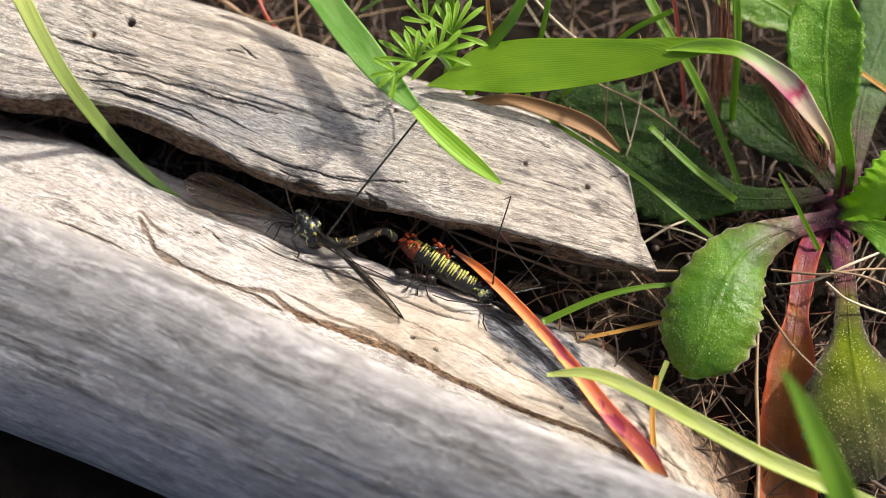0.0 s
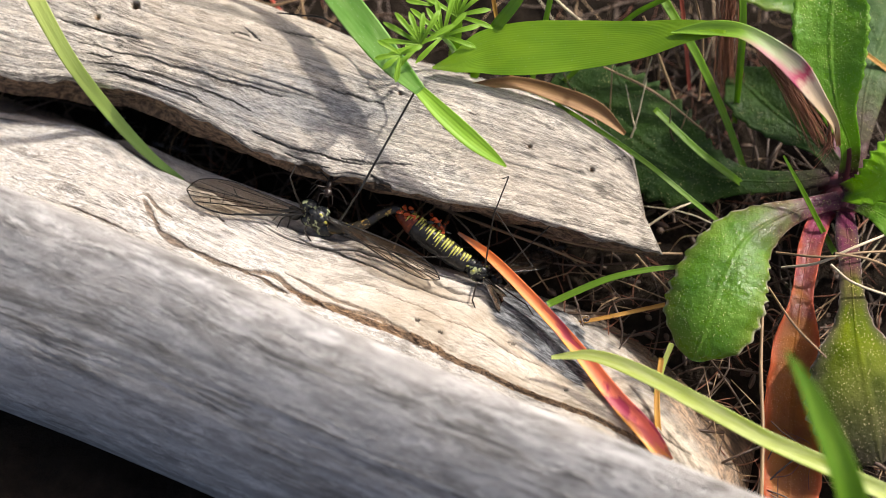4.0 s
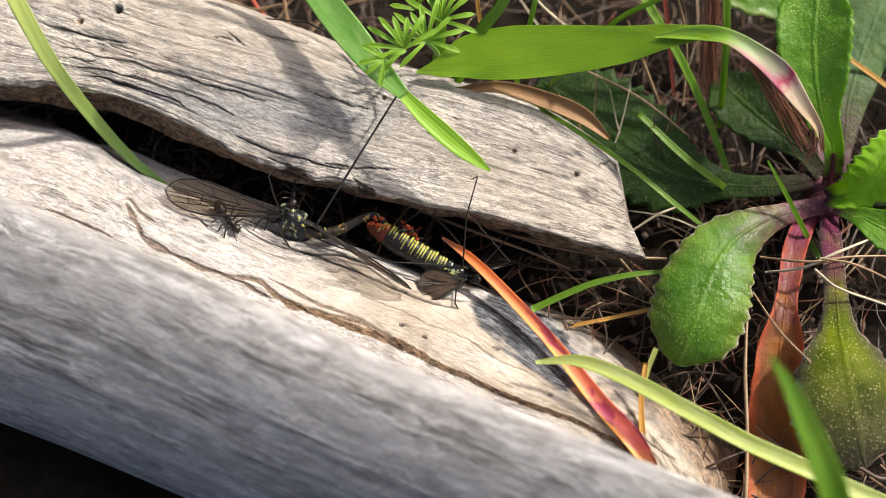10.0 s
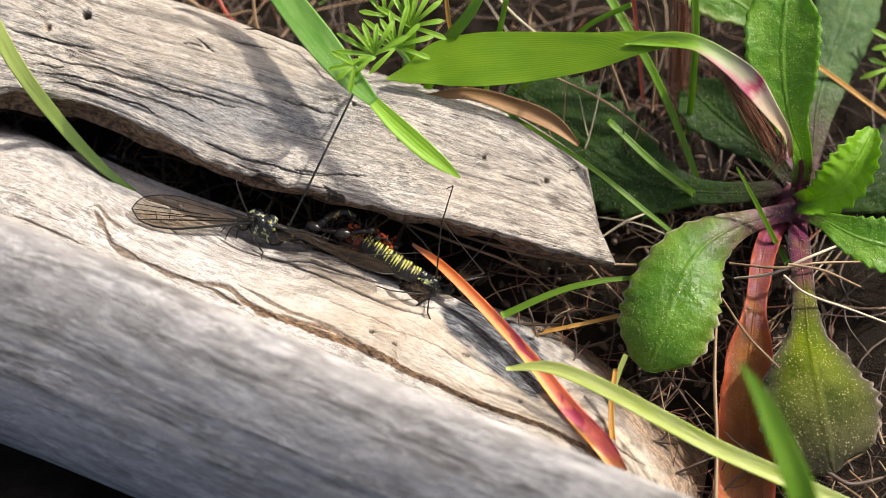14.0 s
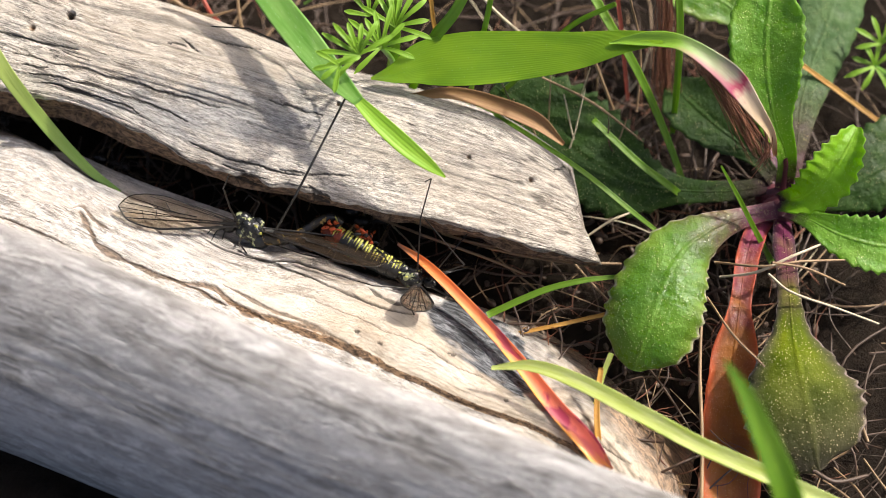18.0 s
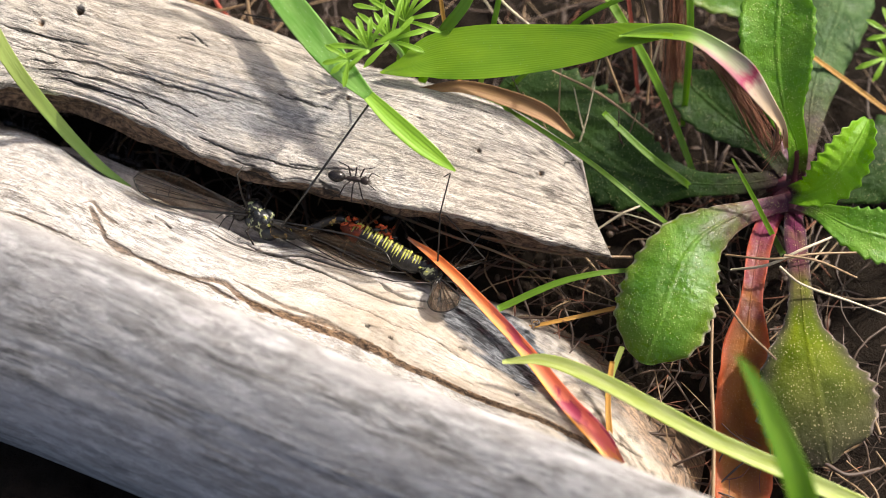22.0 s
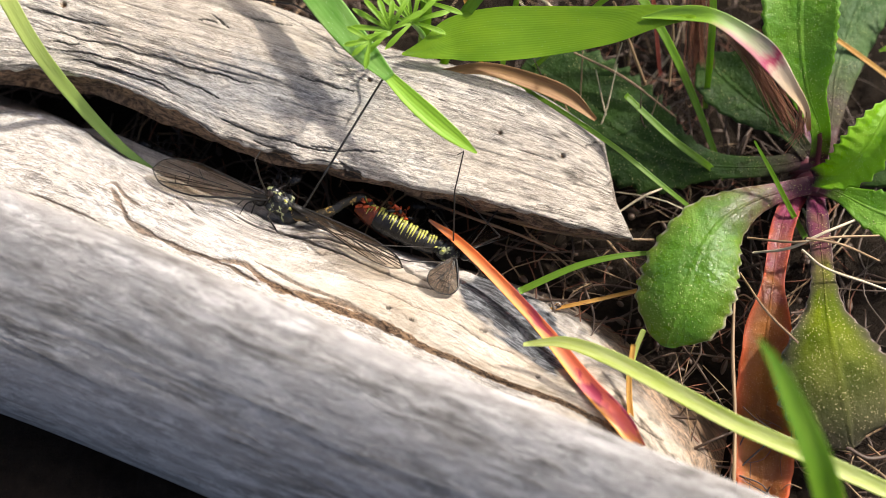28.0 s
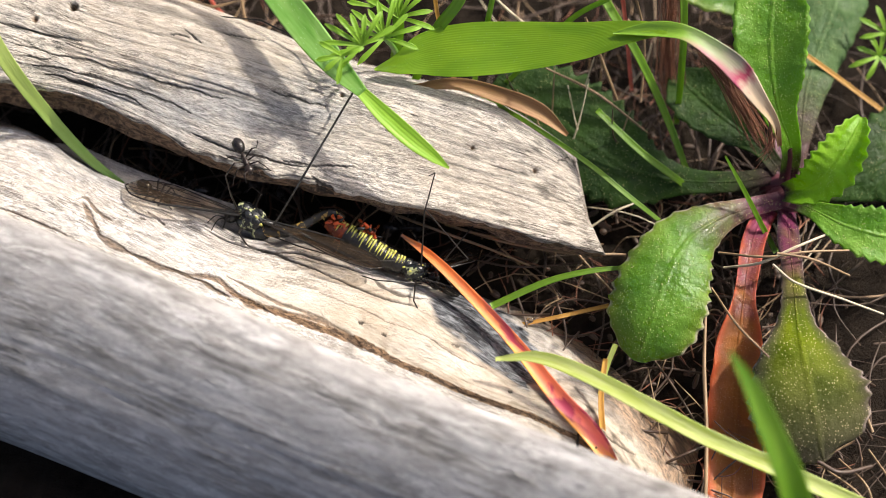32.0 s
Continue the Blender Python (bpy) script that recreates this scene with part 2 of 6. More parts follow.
    def glow_through(self, c, amount):
        """Thin leaves let light through."""
        t = self.node("ShaderNodeBsdfTranslucent")
        if isinstance(c, tuple):
            t.inputs[0].default_value = (*c, 1)
        else:
            self.link(c, t.inputs[0])
        mix = self.node("ShaderNodeMixShader")
        mix.inputs[0].default_value = amount
        self.link(self.b.outputs[0], mix.inputs[1])
        self.link(t.outputs[0], mix.inputs[2])
        self.link(mix.outputs[0], self.out.inputs[0])


def wood_material(name, pale, mid, dark, warm, warm_amount, dashes=1.0, cracks=1.0, size=1.0):
    """Silvered wood: pale and warm patches, many fine dark checks along the grain, pits and specks."""
    m = Mat(name, 0.72)
    wob = m.noise(m.stretched(0.05, 0.12), 1.0, 3)
    shift = m.node("ShaderNodeCombineXYZ")
    m.link(m.math("MULTIPLY", m.math("SUBTRACT", wob, 0.5), 1.6), shift.inputs[1])
    add = m.node("ShaderNodeVectorMath")
    m.link(m.uv.outputs[0], add.inputs[0])
    m.link(shift.outputs[0], add.inputs[1])
    g = m.stretched(size, size, add.outputs[0])
    def toned(k, other, share):
        return tuple(min(0.9, k * (p * (1 - share) + q * share)) for p, q in zip(pale, other))

    broad = m.noise(m.stretched(0.04, 0.15, g), 1.0, 5, 0.6, 0.6)
    streak = m.noise(m.stretched(0.09, 0.9, g), 1.0, 6, 0.7, 0.3)
    blotch = m.noise(m.stretched(0.25, 0.5, g), 1.0, 5, 0.65, 0.5)
    grain_n = m.noise(m.stretched(0.75, 2.4, g), 1.0, 7, 0.8, 0.3)
    fine = m.noise(m.stretched(0.8, 8.0, g), 1.0, 5, 0.75, 0.2)
    uneven = m.ramp(m.noise(m.stretched(0.11, 0.3), 1.0, 4, 0.6, 0.8), [(0.40, 0.25), (0.60, 1.0)])
    c = m.mix(m.ramp(broad, [(0.40, 0.0), (0.60, 1.0)]), pale, toned(1.0, mid, 0.45))
    c = m.mix(m.math("MULTIPLY", m.ramp(blotch, [(0.44, 0.0), (0.60, 1.0)]), warm_amount), c, warm)
    c = m.mix(m.math("MULTIPLY", m.ramp(streak, [(0.43, 1.0), (0.50, 0.0)]), 0.3 + 0.5 * dashes), c, mid)
    c = m.mix(m.ramp(blotch, [(0.50, 0.0), (0.66, 0.6)]), c, toned(1.2, mid, 0.0))
    c = m.mix(m.math("MULTIPLY", m.ramp(grain_n, [(0.445, 1.0), (0.485, 0.0)]), m.math("MULTIPLY", uneven, 0.4 + 0.5 * dashes)), c, toned(0.55, mid, 1.0))
    c = m.mix(m.math("MULTIPLY", m.ramp(grain_n, [(0.52, 0.0), (0.57, 0.75)]), uneven), c, toned(1.3, mid, 0.0))
    c = m.mix(m.math("MULTIPLY", m.ramp(fine, [(0.43, 1.0), (0.48, 0.0)]), 0.12 + 0.38 * dashes), c, toned(0.5, mid, 1.0))
    patch = m.ramp(m.noise(m.stretched(0.03, 0.1), 1.0, 4, 0.6), [(0.40, 0.12), (0.60, 1.0)])
    check = m.noise(m.stretched(0.03, 1.1, g), 1.0, 5, 0.62, 0.25)
    check = m.ramp(m.math("ABSOLUTE", m.math("SUBTRACT", check, 0.48)), [(0.008, 1.0), (0.022, 0.0)])
    hair = m.noise(m.stretched(0.13, 3.6, g), 1.0, 5, 0.65, 0.3)
    hair = m.ramp(m.math("ABSOLUTE", m.math("SUBTRACT", hair, 0.47)), [(0.018, 1.0), (0.035, 0.0)])
    broken = m.ramp(m.noise(m.stretched(0.22, 0.9, g), 1.0, 4), [(0.48, 0.0), (0.53, 1.0)])
    lines = m.math("MULTIPLY", m.math("MAXIMUM", check, hair), m.math("MULTIPLY", broken, patch))
    c = m.mix(m.math("MULTIPLY", lines, cracks), c, dark)
    dash = m.noise(m.stretched(0.7, 4.5, g), 1.0, 6, 0.75, 0.4)
    c = m.mix(m.math("MULTIPLY", m.math("MULTIPLY", m.ramp(dash, [(0.54, 0.0), (0.59, 1.0)]), m.ramp(blotch, [(0.40, 1.0), (0.56, 0.25)])), dashes), c, toned(1.0, dark, 0.9))
    pits = m.math("MULTIPLY", m.dots(m.stretched(1.1, 1.4), 1.0, 0.15), m.ramp(m.noise(m.stretched(0.07, 0.16), 1.0, 3), [(0.42, 0.0), (0.56, 0.9)]))
    pits = m.math("MAXIMUM", pits, m.math("MULTIPLY", m.dots(m.stretched(2.4, 3.0), 1.0, 0.2), m.ramp(m.noise(m.stretched(0.12, 0.25), 1.0, 3), [(0.46, 0.0), (0.58, 0.9)])))
    c = m.mix(pits, c, toned(1.0, dark, 0.8))
    c = m.mix(m.mark("tan"), c, m.mix(m.ramp(blotch, [(0.4, 0.0), (0.6, 1.0)]), (0.47, 0.385, 0.285), (0.64, 0.56, 0.455)))
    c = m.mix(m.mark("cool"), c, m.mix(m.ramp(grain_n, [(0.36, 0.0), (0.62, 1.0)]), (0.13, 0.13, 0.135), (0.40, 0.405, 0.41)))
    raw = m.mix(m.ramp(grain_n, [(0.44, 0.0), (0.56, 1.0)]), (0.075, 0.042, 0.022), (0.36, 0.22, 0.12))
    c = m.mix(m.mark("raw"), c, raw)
    c = m.mix(m.math("MULTIPLY", m.mark("check"), m.ramp(fine, [(0.3, 1.0), (0.7, 0.75)])), c, dark)
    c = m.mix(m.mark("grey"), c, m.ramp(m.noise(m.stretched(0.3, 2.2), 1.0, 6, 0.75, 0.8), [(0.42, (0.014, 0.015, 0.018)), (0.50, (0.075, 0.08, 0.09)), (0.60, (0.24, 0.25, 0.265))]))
    m.colour(c)
    height = m.math("ADD", m.math("MULTIPLY", grain_n, 1.4), m.math("ADD", m.math("MULTIPLY", fine, 0.7), m.math("MULTIPLY", blotch, 0.5)))
    m.bump(m.math("SUBTRACT", height, m.math("MULTIPLY", m.math("MAXIMUM", lines, pits), 0.8)), 0.8, 0.0006)
    return m.m


def leaf_material(name, base, pale, through_colour, amount=0.35, ribs=9.0, rough=0.42, specks=0.0, tip=None, tip_at=(0.0, 10.0), rib_amount=0.16):
    """Grass: lengthwise ribs, mottling; tip: another colour towards the blade's start (in mm of run)."""
    m = Mat(name, rough)
    u, v, _ = m.split()
    rib = m.math("SINE", m.math("MULTIPLY", v, ribs * 3.14))
    mott = m.noise(m.stretched(0.12, 1.6), 1.0, 4, 0.6)
    c = m.mix(m.ramp(mott, [(0.38, 0.0), (0.62, 1.0)]), base, pale)
    c = m.mix(m.math("MULTIPLY", m.ramp(rib, [(0.0, 0.0), (0.95, 1.0)]), rib_amount), c, pale)
    mid = m.ramp(m.math("ABSOLUTE", v), [(0.02, 1.0), (0.08, 0.0)])
    c = m.mix(m.math("MULTIPLY", mid, 0.3), c, pale)
    t = through_colour
    if tip:
        reach = m.node("ShaderNodeMapRange")
        reach.inputs[1].default_value, reach.inputs[2].default_value = tip_at
        m.link(m.math("ADD", u, m.math("MULTIPLY", m.noise(m.stretched(0.3, 2.0), 1.0, 3), 8.0)), reach.inputs[0])
        c = m.mix(reach.outputs[0], tip, c)
        t = m.mix(reach.outputs[0], tip, through_colour)
    if specks:
        c = m.mix(m.math("MULTIPLY", m.dots(m.stretched(1.2, 7.0), 1.0, 0.16), specks), c, (0.7, 0.75, 0.5))
    m.colour(c)
    m.bump(m.math("ADD", m.math("MULTIPLY", rib, 0.12), mott), 0.5, 0.0002)
    m.glow_through(t, amount)
    return m.m


def rosette_material(name, base, pale, through_colour, amount, purple, purple_to, specks=0.8, red_edge=0.0, rough=0.38, sheen=0.5, edge_colour=(0.58, 0.09, 0.03), edge_amount=0.0, edge_from=0.62, rim=0.0):
    m = Mat(name, rough)
    m.b.inputs["Specular IOR Level"].default_value = sheen
    u, v, _ = m.split()
    pos = m.place()
    mott = m.noise(pos, 0.22, 5, 0.6)
    c = m.mix(m.ramp(mott, [(0.35, 0.0), (0.65, 1.0)]), base, pale)
    vein = m.ramp(m.math("ABSOLUTE", v), [(0.02, 1.0), (0.09, 0.0)])
    side = m.math("ABSOLUTE", m.math("SINE", m.math("MULTIPLY", m.math("SUBTRACT", u, m.math("MULTIPLY", m.math("ABSOLUTE", v), 0.13)), 30.0)))
    veins = m.math("MAXIMUM", vein, m.math("MULTIPLY", m.ramp(side, [(0.03, 1.0), (0.14, 0.0)]), 0.05))
    c = m.mix(m.math("MULTIPLY", veins, 0.45), c, pale)
    reach = m.node("ShaderNodeMapRange")
    reach.inputs[1].default_value, reach.inputs[2].default_value = purple_to
    m.link(m.math("ADD", u, m.math("MULTIPLY", m.math("SUBTRACT", mott, 0.5), 0.35)), reach.inputs[0])
    c = m.mix(reach.outputs[0], purple, c)
    t = m.mix(reach.outputs[0], purple, through_colour)
    if red_edge or edge_amount:
        reach_in = m.math("ADD", m.math("MAXIMUM", m.math("ABSOLUTE", v), m.math("SUBTRACT", m.math("MULTIPLY", u, 1.3), 0.3 + (0.0 if edge_amount else 1.0))), m.math("MULTIPLY", m.math("SUBTRACT", mott, 0.5), 0.5))
        c = m.mix(m.ramp(reach_in, [(edge_from, 0.0), (0.98, max(red_edge, edge_amount))]), c, edge_colour)
    if rim:
        c = m.mix(m.math("MULTIPLY", m.ramp(m.math("ABSOLUTE", v), [(0.93, 0.0), (0.98, 1.0)]), m.ramp(m.noise(pos, 0.8, 3), [(0.42, 0.0), (0.55, rim)])), c, (0.50, 0.40, 0.36))
    tiny = m.math("MAXIMUM", m.dots(pos, 2.6, 0.24), m.math("MULTIPLY", m.dots(pos, 1.1, 0.13), 0.9))
    some = m.ramp(m.noise(pos, 0.4, 3), [(0.40, 0.05), (0.58, 1.0)])
    c = m.mix(m.math("MULTIPLY", m.math("MULTIPLY", tiny, some), specks), c, (0.74, 0.67, 0.27))
    m.colour(c)
    m.link(m.ramp(m.noise(pos, 0.45, 4, 0.65), [(0.38, max(0.18, rough - 0.14)), (0.62, min(0.85, rough + 0.28))]), m.b.inputs["Roughness"])
    m.bump(m.math("ADD", m.math("MULTIPLY", veins, -0.35), m.math("ADD", m.noise(pos, 0.9, 4), m.math("MULTIPLY", tiny, 0.6))), 0.75, 0.0005)
    m.glow_through(t, amount)
    return m.m


def withered_material():
    """A dying blade: green, then cream, crimson, cream and brown along its run."""
    m = Mat("withered_grass", 0.5)
    u, v, _ = m.split()
    n = m.noise(m.stretched(0.25, 1.2), 1.0, 4)
    run = m.math("ADD", m.math("DIVIDE", m.math("SUBTRACT", u, 4.6), 30.0), m.math("MULTIPLY", m.math("SUBTRACT", n, 0.5), 0.25))
    c = m.ramp(run, [(0.16, (0.17, 0.32, 0.02)), (0.32, (0.24, 0.31, 0.13)), (0.46, (0.34, 0.30, 0.22)), (0.53, (0.34, 0.03, 0.08)), (0.60, (0.50, 0.40, 0.29)), (0.85, (0.55, 0.40, 0.24)), (1.0, (0.32, 0.15, 0.05))])
    side = m.ramp(v, [(0.2, 0.0), (0.75, 0.7)])
    c = m.mix(m.math("MULTIPLY", side, m.ramp(run, [(0.14, 0.0), (0.30, 1.0), (0.5, 1.0), (0.62, 0.0)])), c, (0.33, 0.04, 0.12))
    m.colour(c)
    m.bump(m.math("ADD", n, m.math("MULTIPLY", m.math("SINE", m.math("MULTIPLY", v, 30.0)), 0.03)), 0.5, 0.0002)
    m.glow_through(c, 0.3)
    return m.m


def flame_material():
    """A stiff ageing blade: brown tip, orange, coral and pink along its run, crimson blotches, a yellow edge."""
    m = Mat("orange_red_grass", 0.42)
    u, v, _ = m.split()
    n = m.noise(m.stretched(0.12, 0.9), 1.0, 4, 0.6)
    run = m.math("ADD", m.math("DIVIDE", u, 46.0), m.math("MULTIPLY", m.math("SUBTRACT", n, 0.5), 0.3))
    c = m.ramp(run, [(0.0, (0.34, 0.16, 0.10)), (0.10, (0.80, 0.24, 0.05)), (0.35, (0.86, 0.30, 0.11)), (0.60, (0.83, 0.27, 0.13)), (0.88, (0.78, 0.18, 0.17)), (0.97, (0.82, 0.42, 0.06))])
    c = m.mix(m.math("MULTIPLY", m.ramp(v, [(0.30, 0.0), (0.9, 0.8)]), m.ramp(run, [(0.2, 0.0), (0.45, 1.0)])), c, (0.88, 0.48, 0.06))
    blot = m.noise(m.stretched(0.16, 0.55), 1.0, 3, 0.5, 0.4)
    c = m.mix(m.math("MULTIPLY", m.ramp(blot, [(0.53, 0.0), (0.60, 0.85)]), m.ramp(run, [(0.25, 0.0), (0.45, 1.0)])), c, (0.34, 0.02, 0.09))
    m.colour(c)
    m.bump(n, 0.4, 0.0002)
    m.glow_through(c, 0.35)
    return m.m


def stem_material(name, a, b, rough=0.55, through_amount=0.0):
    m = Mat(name, rough)
    n = m.noise(m.stretched(0.15, 6.0), 1.0, 4, 0.6, 0.3)
    blot = m.noise(m.stretched(0.1, 0.8), 1.0, 3)
    c = m.mix(m.ramp(n, [(0.35, 0.0), (0.65, 1.0)]), a, b)
    c = m.mix(m.ramp(blot, [(0.5, 0.0), (0.75, 0.5)]), c, tuple(x * 0.5 for x in a))
    m.colour(c)
    m.bump(n, 0.5, 0.0001)
    if through_amount:
        m.glow_through(b, through_amount)
    return m.m


def soil_material():
    m = Mat("shaded_soil", 0.9)
    pos = m.place()
    a, b = m.noise(pos, 0.35, 5, 0.65), m.noise(pos, 2.5, 4, 0.7)
    # soil browns lowered: the deep shade under the plants is put into them
    c = m.mix(m.ramp(a, [(0.35, 0.0), (0.7, 1.0)]), (0.009, 0.0065, 0.0045), (0.020, 0.014, 0.0095))
    c = m.mix(m.ramp(b, [(0.58, 0.0), (0.72, 0.6)]), c, (0.032, 0.022, 0.015))
    m.colour(c)
    m.b.inputs["Specular IOR Level"].default_value = 0.1
    m.bump(m.math("ADD", a, b), 0.9, 0.0008)
    return m.m


SLAB_WOOD = wood_material("tan_weathered_wood", (0.76, 0.73, 0.695), (0.48, 0.42, 0.36), (0.03, 0.02, 0.013), (0.66, 0.565, 0.45), 0.6, 0.28, 0.7)
LOG_WOOD = wood_material("grey_weathered_wood", (0.46, 0.446, 0.436), (0.21, 0.20, 0.192), (0.07, 0.06, 0.053), (0.25, 0.22, 0.19), 0.6, 0.16, 0.7, 0.26)
PLANK_WOOD = wood_material("silver_grey_wood", (0.70, 0.655, 0.59), (0.30, 0.27, 0.235), (0.018, 0.014, 0.011), (0.56, 0.46, 0.33), 0.6, 0.8)
SOIL = soil_material()
GRASS = leaf_material("fresh_grass", (0.0902, 0.213, 0.00984), (0.18, 0.328, 0.0246), (0.344, 0.541, 0.0328), 0.42)
BROAD_GRASS = leaf_material("broad_grass", (0.115, 0.245, 0.006), (0.205, 0.355, 0.012), (0.41, 0.6, 0.016), 0.5, 22.0, 0.4, 0.15, rib_amount=0.4)
BLUE_GRASS = leaf_material("cool_green_grass", (0.082, 0.23, 0.0246), (0.197, 0.361, 0.082), (0.312, 0.508, 0.0656), 0.35, 3.0, 0.36, 0.6, rib_amount=0.06)
YELLOW_GRASS = leaf_material("yellow_green_grass", (0.45, 0.54, 0.10), (0.64, 0.70, 0.29), (0.574, 0.697, 0.0984), 0.45, 7.0)
LEFT_GRASS = leaf_material("pale_to_deep_green_grass", (0.14, 0.32, 0.04), (0.197, 0.361, 0.082), (0.287, 0.451, 0.082), 0.25, 2.0, 0.4, 0.0, (0.46, 0.53, 0.14), (14.0, 56.0))
ORANGE_GRASS = flame_material()
TIP_GRASS = leaf_material("yellowish_tip_grass", (0.18, 0.377, 0.0164), (0.279, 0.476, 0.041), (0.451, 0.656, 0.0492), 0.4, 5.0)
PURPLE_GRASS = withered_material()
DRY_GRASS = stem_material("dry_straw", (0.139, 0.082, 0.041), (0.312, 0.213, 0.115))
PALE_STRAW = stem_material("pale_straw", (0.344, 0.279, 0.18), (0.541, 0.476, 0.344))
# brown darkened to stand in for shade from the plants above
BROWN_STALK = stem_material("brown_stalk", (0.028, 0.016, 0.010), (0.075, 0.042, 0.023))
ORANGE_STEM = stem_material("orange_stem", (0.369, 0.164, 0.0328), (0.574, 0.344, 0.0656), 0.45, 0.2)
RED_STEM = stem_material("red_stem", (0.30, 0.04, 0.03), (0.45, 0.12, 0.07), 0.45, 0.15)
GREEN_STEM = stem_material("green_stem", (0.10, 0.26, 0.03), (0.22, 0.42, 0.06), 0.4, 0.25)
PURPLE_STEM = stem_material("purple_petiole", (0.05, 0.010, 0.015), (0.15, 0.028, 0.042), 0.6)
LEAF = rosette_material("rosette_leaf", (0.055, 0.16, 0.008), (0.13, 0.28, 0.018), (0.30, 0.54, 0.01), 0.42, (0.11, 0.03, 0.06), (0.20, 0.46), 0.95, 0.08, 0.3, rim=0.8)
LEAF_BRIGHT = rosette_material("bright_rosette_leaf", (0.082, 0.23, 0.00984), (0.164, 0.344, 0.0205), (0.369, 0.615, 0.0246), 0.42, (0.0574, 0.0205, 0.0287), (0.03, 0.2), 1.0)
LEAF_LIME = rosette_material("lime_rosette_leaf", (0.15, 0.34, 0.008), (0.24, 0.45, 0.015), (0.5, 0.8, 0.02), 0.45, (0.07, 0.025, 0.035), (0.0, 0.12), 0.6)
# the next two are darker leaf greens with shade put into the colour
LEAF_HALF_SHADE = rosette_material("half_shade_rosette_leaf", (0.012, 0.035, 0.004), (0.024, 0.06, 0.007), (0.08, 0.18, 0.01), 0.22, (0.06, 0.02, 0.03), (0.02, 0.2), 0.3, 0.0, 0.5, 0.25)
LEAF_SHADED = rosette_material("shaded_rosette_leaf", (0.011, 0.030, 0.005), (0.023, 0.055, 0.007), (0.07, 0.15, 0.012), 0.16, (0.03, 0.012, 0.015), (0.0, 0.25), 0.25, 0.0, 0.65, 0.2)
LEAF_GREY = rosette_material("greyish_rosette_leaf", (0.035, 0.085, 0.022), (0.075, 0.13, 0.045), (0.12, 0.22, 0.04), 0.2, (0.06, 0.03, 0.03), (0.1, 0.4), 0.3, 0.0, 0.6, 0.25)
LEAF_RED = rosette_material("red_brown_leaf", (0.13, 0.042, 0.011), (0.31, 0.12, 0.018), (0.85, 0.30, 0.015), 0.42, (0.24, 0.03, 0.085), (0.10, 0.36), 0.4, 0.7, 0.5)
LEAF_BRONZE = rosette_material("bronze_green_leaf", (0.05, 0.08, 0.004), (0.15, 0.19, 0.008), (0.28, 0.35, 0.006), 0.24, (0.12, 0.024, 0.06), (0.14, 0.46), 1.0, 0.0, 0.7, 0.05, edge_colour=(0.05, 0.033, 0.042), edge_amount=0.85, edge_from=0.44, rim=0.5)


# ---- ground ----
def ground():
    a = np.concatenate([[-60000, -8000, -1500, -700, -400, -260, -180], np.linspace(-130, 130, 240), [180, 260, 400, 700, 1500, 8000, 60000]])
    x, y = np.meshgrid(a, a, indexing="ij")
    near = np.exp(-((x / 160) ** 4 + (y / 160) ** 4))
    z = (2.2 * fbm(x / 14, y / 14, 3, 5) + 0.7 * vnoise(x / 2.1, y / 2.1, 9)) * near - 1.5
    v = np.stack([x, y, z], -1).reshape(-1, 3)
    ob = part("ground", (v, grid_faces(len(a), len(a)), v[:, :2]), SOIL)
    tagged(ob, "brown crumbly soil under the wood and plants, coloured dark as shaded", "ground", kind="structure")


ground()


# ---- wood ----
def loft(guides, n, per):
    """A surface through guide curves; returns n x m places, the run along (mm) and across (mm)."""
    g = np.stack([spline(q, n) for q in guides], 1)
    m = per * (len(guides) - 1) + 1
    rows = np.stack([spline(g[i], m, True) for i in range(n)], 0)
    along = np.concatenate([[0], np.cumsum(np.linalg.norm(np.diff(rows[:, m // 2], axis=0), axis=1))])
    across = np.concatenate([[0], np.cumsum(np.linalg.norm(np.diff(rows[n // 2], axis=0), axis=1))])
    return rows, along, across


def surface_normals(p):
    return unit(np.cross(np.gradient(p, axis=0), np.gradient(p, axis=1)))


def wood_relief(u, v, seed, depth=1.0):
    """Height (mm) of a weathered surface, and the mask of its drying checks, which run along the grain."""
    streaks = 0.22 * vnoise(u / 22, v / 1.1, seed) + 0.13 * vnoise(u / 9, v / 0.45, seed + 1) + 0.8 * fbm(u / 40, v / 7, seed + 2, 3)
    bend = v + 0.8 * vnoise(u / 17, v / 6, seed + 5)
    wide = np.abs(vnoise(u / 60, bend / 2.6, seed + 3))
    thin = np.abs(vnoise(u / 38, bend / 1.2, seed + 6))
    where = np.clip(1.8 * vnoise(u / 19, v / 4.5, seed + 4) + 0.25, 0, 1)
    where2 = np.clip(1.8 * vnoise(u / 11, v / 3.0, seed + 8), 0, 1)
    mask = np.maximum(where * np.exp(-(wide / 0.035) ** 2), 0.85 * where2 * np.exp(-(thin / 0.07) ** 2))
    return streaks - 0.35 * depth * mask, np.clip(mask * 1.3, 0, 1)


